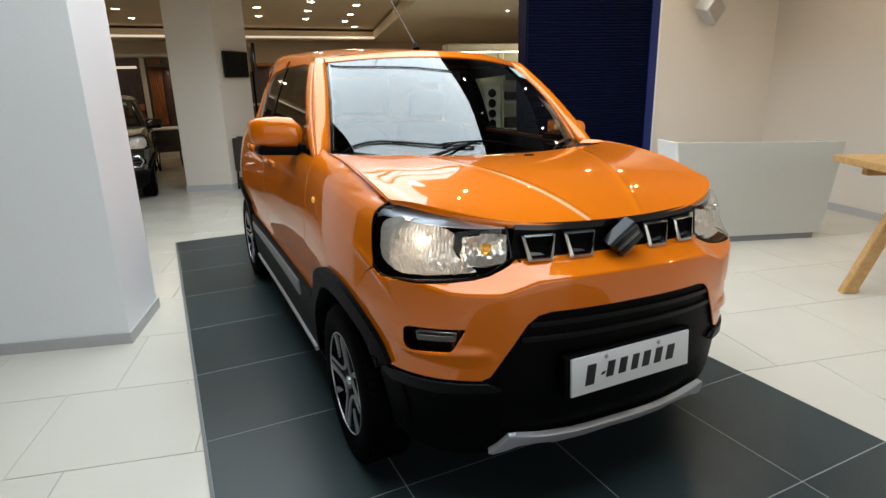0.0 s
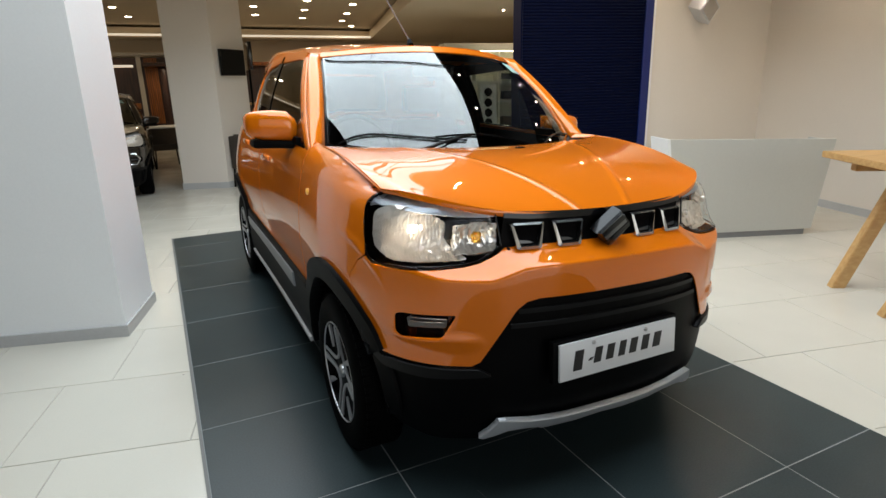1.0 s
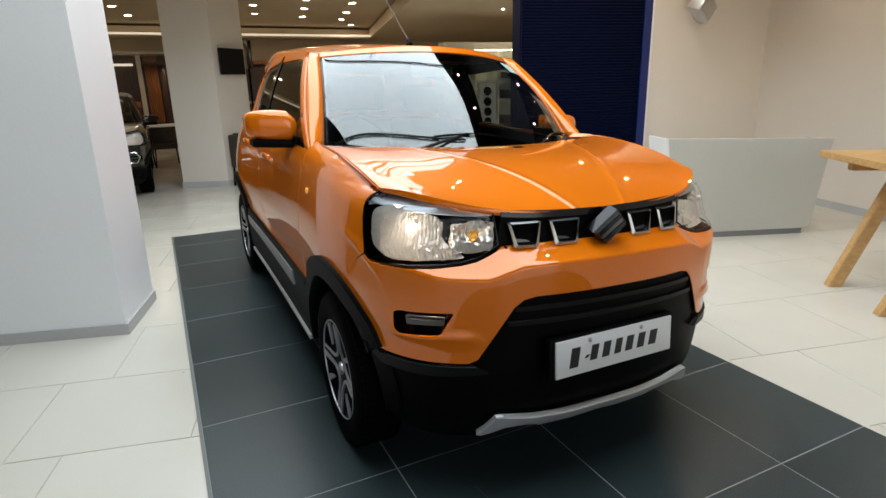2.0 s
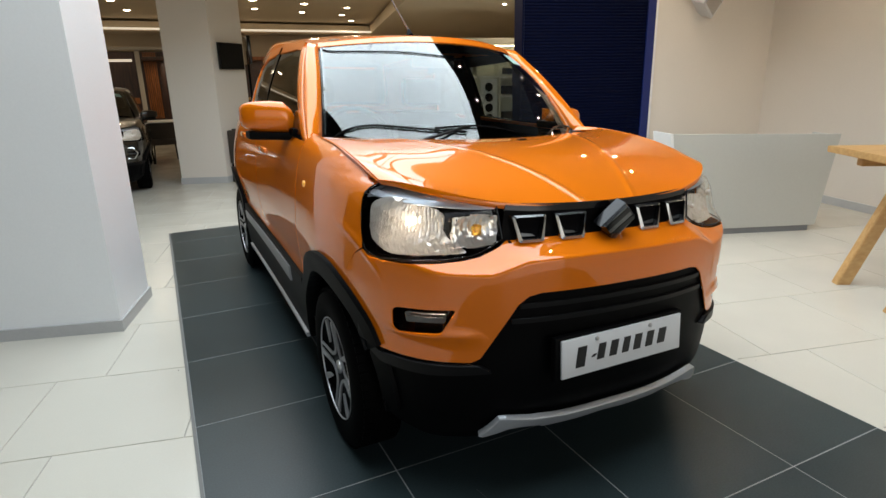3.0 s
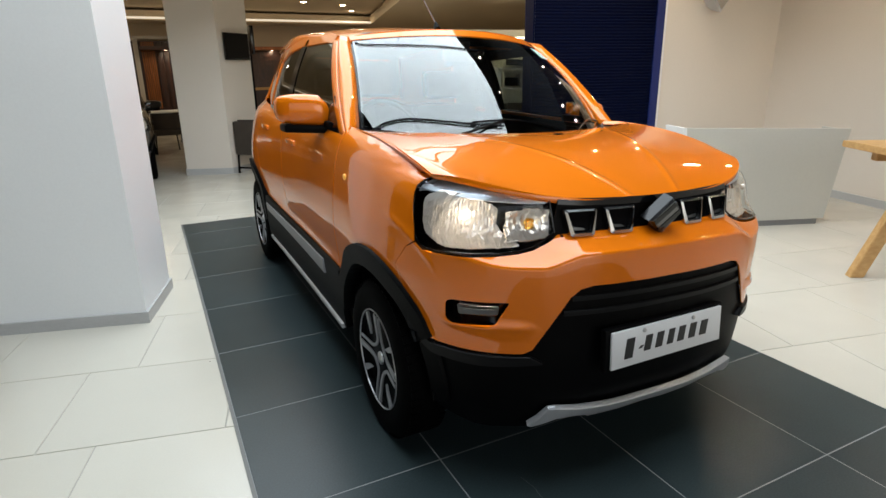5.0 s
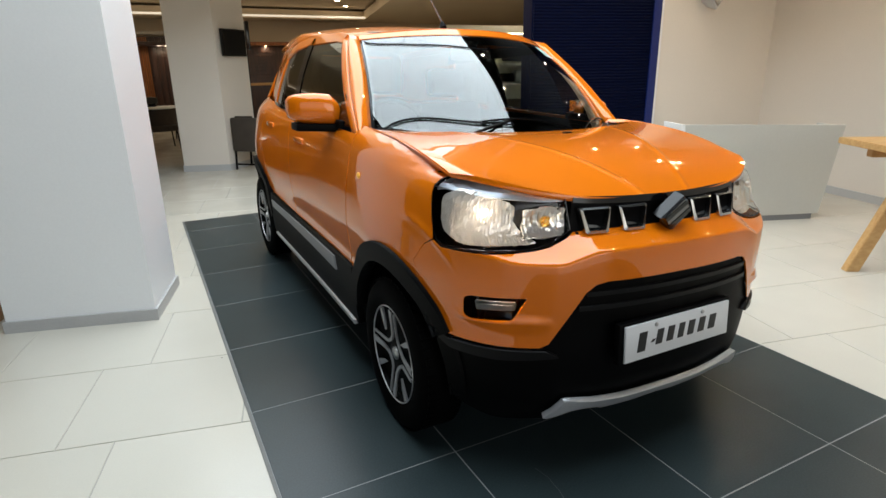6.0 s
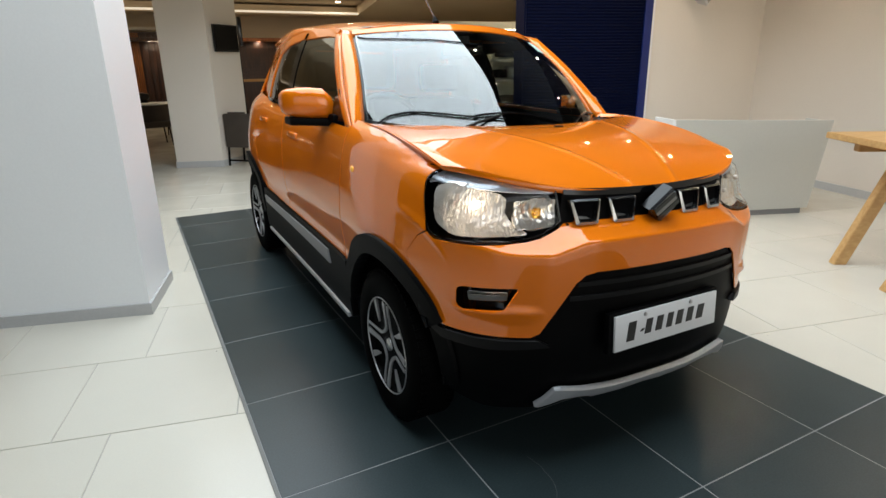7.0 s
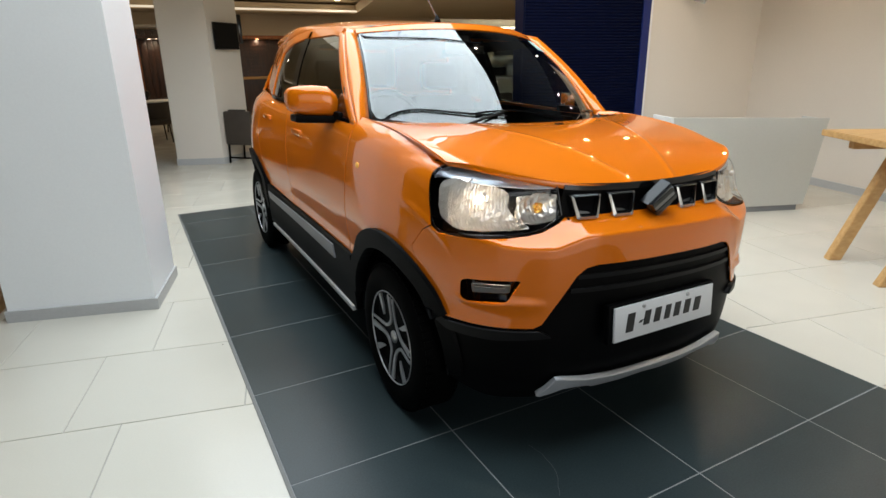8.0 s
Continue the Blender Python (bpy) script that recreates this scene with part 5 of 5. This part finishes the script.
def dining_chair(x, y, rz):
    c = empty("dining_chair", (x, y, 0), rz, "brown fabric chair with a rounded square back and dark legs", "chair", "lounge dining chairs")
    box("seat", -.19, .19, -.02, .36, .34, .41, CHAIR_FABRIC, c, .02)
    box("backrest", -.195, .195, -.06, .0, .24, .68, CHAIR_FABRIC, c, .025)
    box("top_rail", -.12, .12, -.055, -.005, .675, .70, CHAIR_FABRIC, c, .01)
    for sx in (-.165, .165):
        for sy in (-.03, .32):
            bm = bmesh.new()
            tube(bm, [(sx * 1.05, sy - .02, 0), (sx, sy, .35)], .014, 8)
            part("leg", bm, BLACK_PLASTIC, c, smooth=True)
    box("stretcher", -.165, .165, -.045, -.025, .06, .08, BLACK_PLASTIC, c)
    return c


seat0 = dining_chair(-.20, 6.96, -42)
copy_thing(seat0, pose(-1.42, 9.5, 0, 0, 0, 70))
tb = empty("lounge_table", (-1.15, 10.55, 0), 0, "low table with a pale top and black frame", "table")
box("tabletop", -.55, .55, -.35, .35, .62, .65, COUNTER_WHITE, tb, .006)
for sx in (-.5, .5):
    for sy in (-.3, .3):
        box("leg", sx - .015, sx + .015, sy - .015, sy + .015, 0, .62, BLACK_PLASTIC, tb)

# glazed partition with dark rooms behind it on the far wall
part_wall = empty("glazed_partition", (0, 14.35, 0), 0, "dark timber and glass partition with slatted screen", "partition", kind="structure")
box("back_panel", -3.4, -0.1, .12, .2, 0, 2.0, DARK_WOOD, part_wall)
for x0, x1 in ((-3.4, -3.32), (-2.4, -2.32), (-1.43, -1.33), (-0.18, -0.1)):
    box("post", x0, x1, 0, .1, 0, 2.03, BEIGE_PAINT, part_wall, .004)
box("head_rail", -3.4, -0.1, -.01, .1, 2.03, 2.1, BEIGE_PAINT, part_wall, .004)
for i in range(7):
    x = -1.27 + i * .04
    box("slat", x, x + .028, .03, .07, .5, 1.98, ORANGE_WOOD, part_wall, .003)
for i in range(6):
    x = -.96 + i * .13
    box("panel", x, x + .122, .05, .09, .0, 1.98, DARK_WOOD, part_wall, .003)
box("shelf", -2.3, -1.46, .02, .1, .85, .98, ORANGE_WOOD, part_wall, .004, "lit wooden shelf")
box("lamp_panel", -2.25, -1.5, .0, .06, 1.78, 1.83, COVE, part_wall, 0, "glowing strip under the head rail")

box("canopy", -1.30, -.12, -.55, -.012, 1.78, 1.86, DARK_WOOD, part_wall, .006)
for x, y, z in ((-.78, 14.05, 1.777), (-.62, 14.15, 1.777), (1.57, 14.0, 1.777)):
    copy_thing(lamp0, pose(x, y, z) @ Matrix.Scale(.6, 4))

bar = empty("bar_cabinet", (2.2, 14.3, 0), 0, "dark wooden bar cabinet with a pale shelf edge", "cabinet")
box("carcass", -1.35, 1.9, -.2, .25, 0, 1.78, DARK_WOOD, bar, .01)
box("canopy", -1.36, 1.9, -.45, -.205, 1.78, 1.86, ORANGE_WOOD, bar, .006)
box("worktop", -1.36, 1.9, -.34, .0, .86, .92, OAK, bar, .006)
for i in range(8):
    box("slat", -1.30, 1.85, -.215, -.202, 1.02 + i * .085, 1.045 + i * .085, DARK_WOOD, bar)

side_screen = empty("slim_monitor", (.36, 9.6, 1.79), -3, "slim black monitor seen from its edge", "monitor")
box("panel", -.03, .03, -.4, .4, -.22, .22, TV_BLACK, side_screen, .008)
box("pole", -.018, .018, .03, .066, -1.79, 0, BLACK_PLASTIC, side_screen)
box("foot", -.2, .2, -.15, .25, -1.79, -1.77, BLACK_PLASTIC, side_screen, .004)

STRIP = material("lit_display_strip", (1.0, 0.95, 0.85), 0.5, vary=0.0, emit=9.0, emit_col=(1.0, 0.93, 0.66))
DISPLAY_CREAM = material("cream_display_paint", (0.78, 0.74, 0.60), 0.5, vary=0.04, scale=2)
# accessory display, seen through the car's glass
disp = empty("accessory_display", (4.35, 8.1, 0), -8, "cream accessory display wall with loudspeakers and boxes", "display shelf")
box("back_board", -1.0, 1.2, .0, .05, 0, 1.92, DISPLAY_CREAM, disp)
box("header", -1.02, 1.22, -.24, .05, 1.80, 1.92, DISPLAY_CREAM, disp, .004)
box("light_strip", -.95, 1.15, -.225, -.205, 1.785, 1.798, STRIP, disp, label="glowing light strip under the header")
for z in (.45, .95, 1.3):
    box("shelf", -1.0, 1.2, -.22, .0, z, z + .03, COUNTER_WHITE, disp, .003)
for x in (-1.0, -.42, .0, .6, 1.17):
    box("divider", x, x + .03, -.22, .0, .0, 1.80, DISPLAY_CREAM, disp, .003)
box("speaker_board", -.36, -.04, -.235, -.222, .5, 1.28, PLATE_WHITE, disp)
for z in (.60, .78, .96, 1.14):
    bm = bmesh.new()
    lathe(bm, [(0, -.262), (.03, -.255), (.055, -.246), (.072, -.252), (.078, -.236)], 24, "Y")
    for v in bm.verts:
        v.co += Vector((-.2, 0, z))
    part("loudspeaker", bm, GLOSS_BLACK, disp, "round black loudspeaker", smooth=True)
for x, z, w, h, m in ((.12, 1.0, .2, .16, BLACK_PLASTIC), (.35, 1.0, .18, .22, STEEL), (.1, .5, .36, .2, CHAIR_FABRIC), (.7, 1.0, .3, .2, PLATE_WHITE), (-.8, 1.35, .3, .24, STEEL), (.15, 1.36, .34, .12, GLOSS_BLACK), (.7, 1.36, .3, .2, CEIL_PAINT)):
    box("boxed_item", x, x + w, -.2, -.03, z + .012, z + h, m, disp, .004)

# a second car, dark brown, in the lounge
brown = copy_thing(car, pose(-2.10, 6.45, 0, 0, 0, 0))
brown.name = "parked_car"
brown.scale = (1.02, 1.02, .84)
tagged(brown, "dark bronze-brown hatchback parked beyond the pillar", "car")
for o in brown.children_recursive:
    if o.type == 'MESH' and o.material_slots and o.material_slots[0].material == PAINT:
        o.material_slots[0].link = 'OBJECT'
        o.material_slots[0].material = BROWN_PAINT
    if o.type == 'MESH' and o.material_slots and o.material_slots[0].material in (BULB, AMBER):
        o.material_slots[0].link = 'OBJECT'
        o.material_slots[0].material = REFLECTOR
    if o.type == 'MESH' and o.material_slots and o.material_slots[0].material in (PLATE_WHITE, SKID, SILVER):
        o.material_slots[0].link = 'OBJECT'
        o.material_slots[0].material = BLACK_PLASTIC
    if "label" in o and "orange" in o["label"]:
        o["label"] = o["label"].replace("orange", "brown")

# chrome ring round each of its fog lamps
for sx in (-1, 1):
    bm = bmesh.new()
    lathe(bm, [(.085 + .009 * math.cos(a), .009 * math.sin(a)) for a in np.linspace(0, 2 * math.pi, 9)[:-1]], 6, "Y", closed=True)
    ring = part("fog_lamp_ring", bm, CHROME, brown, "chrome ring round the fog lamp", smooth=True, loc=(sx * .56, .20, .60))

# low oak block that stands behind the square pillar
block = empty("wooden_block", (-2.47, 2.66, 0), -13, "low light oak display block standing beside the pillar", "block")
box("top", -0.2, 0.2, -0.2, 0.2, 0.30, 0.33, OAK, block, 0.004)
box("body", -0.19, 0.19, -0.19, 0.19, 0.0, 0.30, OAK, block, 0.004)

# ---- marks on the floor ----
CRACK = material("crack_line", (0.12, 0.13, 0.13), 0.7, vary=0.2)
DUST = material("dust_speck", (0.10, 0.09, 0.08), 0.9, vary=0.2)
bm = bmesh.new()
line = spline(np.array([(-0.426, 0.233), (-0.416, 0.165), (-0.428, 0.082), (-0.464, 0.020), (-0.490, -0.018)]), 6)
lf, rt = [], []
for k, (x, y) in enumerate(line):
    w = 0.0011 + 0.0005 * noise.noise(Vector((x * 90, y * 90, 0)))
    jx = 0.004 * noise.noise(Vector((x * 30, y * 30, 7)))
    lf.append(bm.verts.new((x - w + jx, y, 0.0066)))
    rt.append(bm.verts.new((x + w + jx, y, 0.0066)))
for k in range(len(line) - 1):
    bm.faces.new((lf[k], rt[k], rt[k + 1], lf[k + 1]))
tagged(part("floor_crack", bm, CRACK), "thin pale crack in a dark floor tile", "crack", kind="structure")
bm = bmesh.new()
for k in range(26):
    x, y = random.uniform(-3.0, 2.6), random.uniform(-0.6, 2.4)
    z = 0.0062 if MAT_X[0] < x < MAT_X[-1] else 0.0002
    r = random.uniform(0.0015, 0.004)
    vs = [bm.verts.new((x + r * math.cos(a) * random.uniform(.6, 1.3), y + r * math.sin(a), z + 0.0004)) for a in np.linspace(0, 2 * math.pi, 8)[:-1]]
    bm.faces.new(vs)
tagged(part("floor_specks", bm, DUST), "small specks of dust on the floor", "dust", kind="stuff")

# ---- floor tiles, piece by piece ----
def tile_mesh(name, w, h, mat, top, gap=.0022):
    bm = bmesh.new()
    add_box(bm, gap, w - gap, gap, h - gap, -.012, top)
    es = [e for e in bm.edges if all(v.co.z > top - 1e-5 for v in e.verts)]
    bmesh.ops.bevel(bm, geom=es, offset=.0012, segments=1, affect='EDGES')
    me = bpy.data.meshes.new(name)
    bm.to_mesh(me)
    bm.free()
    me.materials.append(mat)
    return me


inlay, pale = bpy.data.objects["floor_inlay"], bpy.data.objects["floor"]
shared = {}
for i in range(len(MAT_X) - 1):
    for j in range(len(MAT_Y) - 1):
        w, h = round(MAT_X[i + 1] - MAT_X[i], 3), round(MAT_Y[j] - MAT_Y[j + 1], 3)
        if (w, h) not in shared:
            shared[w, h] = tile_mesh("dark_tile", w, h, DARK_TILE, .006, .0017)
        ob = new("tile", shared[w, h])
        ob.parent = inlay
        ob.location = (MAT_X[i], MAT_Y[j + 1], 0)
bm = bmesh.new()
for x0, x1, y0, y1 in ((MAT_X[0] - .012, MAT_X[0], MAT_Y[-1], MAT_Y[0] + .012), (MAT_X[0], MAT_X[-1], MAT_Y[0], MAT_Y[0] + .012)):
    add_box(bm, x0, x1, y0, y1, -.004, .0055)
part("edge_trim", bm, material("edge_trim_grey", (0.16, 0.16, 0.15), .5), inlay, "thin grey edge trim")
box("edge_strip", MAT_X[-1], MAT_X[-1] + .018, MAT_Y[-1], MAT_Y[0] + .012, -.004, .0055, LIGHT_TILE, inlay, label="pale edge strip")
light = tile_mesh("pale_tile", TILE_W, TILE_D, LIGHT_TILE, 0.0)
far_v, far_f = [], []
for j in range(-16, 28):
    for i in range(-22, 22):
        off = TILE_SHIFT if j % 2 else 0.0
        o = TILE0 + E1 * (i * TILE_W + off) + E2 * (j * TILE_D)
        c = o + E1 * (TILE_W / 2) + E2 * (TILE_D / 2)
        if not (-9.5 < c.x < 9 and -7 < c.y < 15):
            continue
        if MAT_X[0] + .45 < c.x < MAT_X[-1] - .45 and c.y < MAT_Y[0] - .45 and c.y > MAT_Y[-1] + .45:
            continue
        if -3.6 < c.x < 4.6 and -1.6 < c.y < 6.2:
            ob = new("tile", light)
            ob.parent = pale
            ob.matrix_basis = Matrix.Translation((o.x, o.y, 0)) @ Matrix.Rotation(TURN, 4, 'Z')
        else:
            k = len(far_v)
            g = .0025
            for a, b in ((g, g), (TILE_W - g, g), (TILE_W - g, TILE_D - g), (g, TILE_D - g)):
                q = o + E1 * a + E2 * b
                far_v.append((q.x, q.y, 0.0))
            far_f.append((k, k + 1, k + 2, k + 3))
tagged(mesh_object("far_tile", far_v, far_f, LIGHT_TILE, pale), kind="stuff")
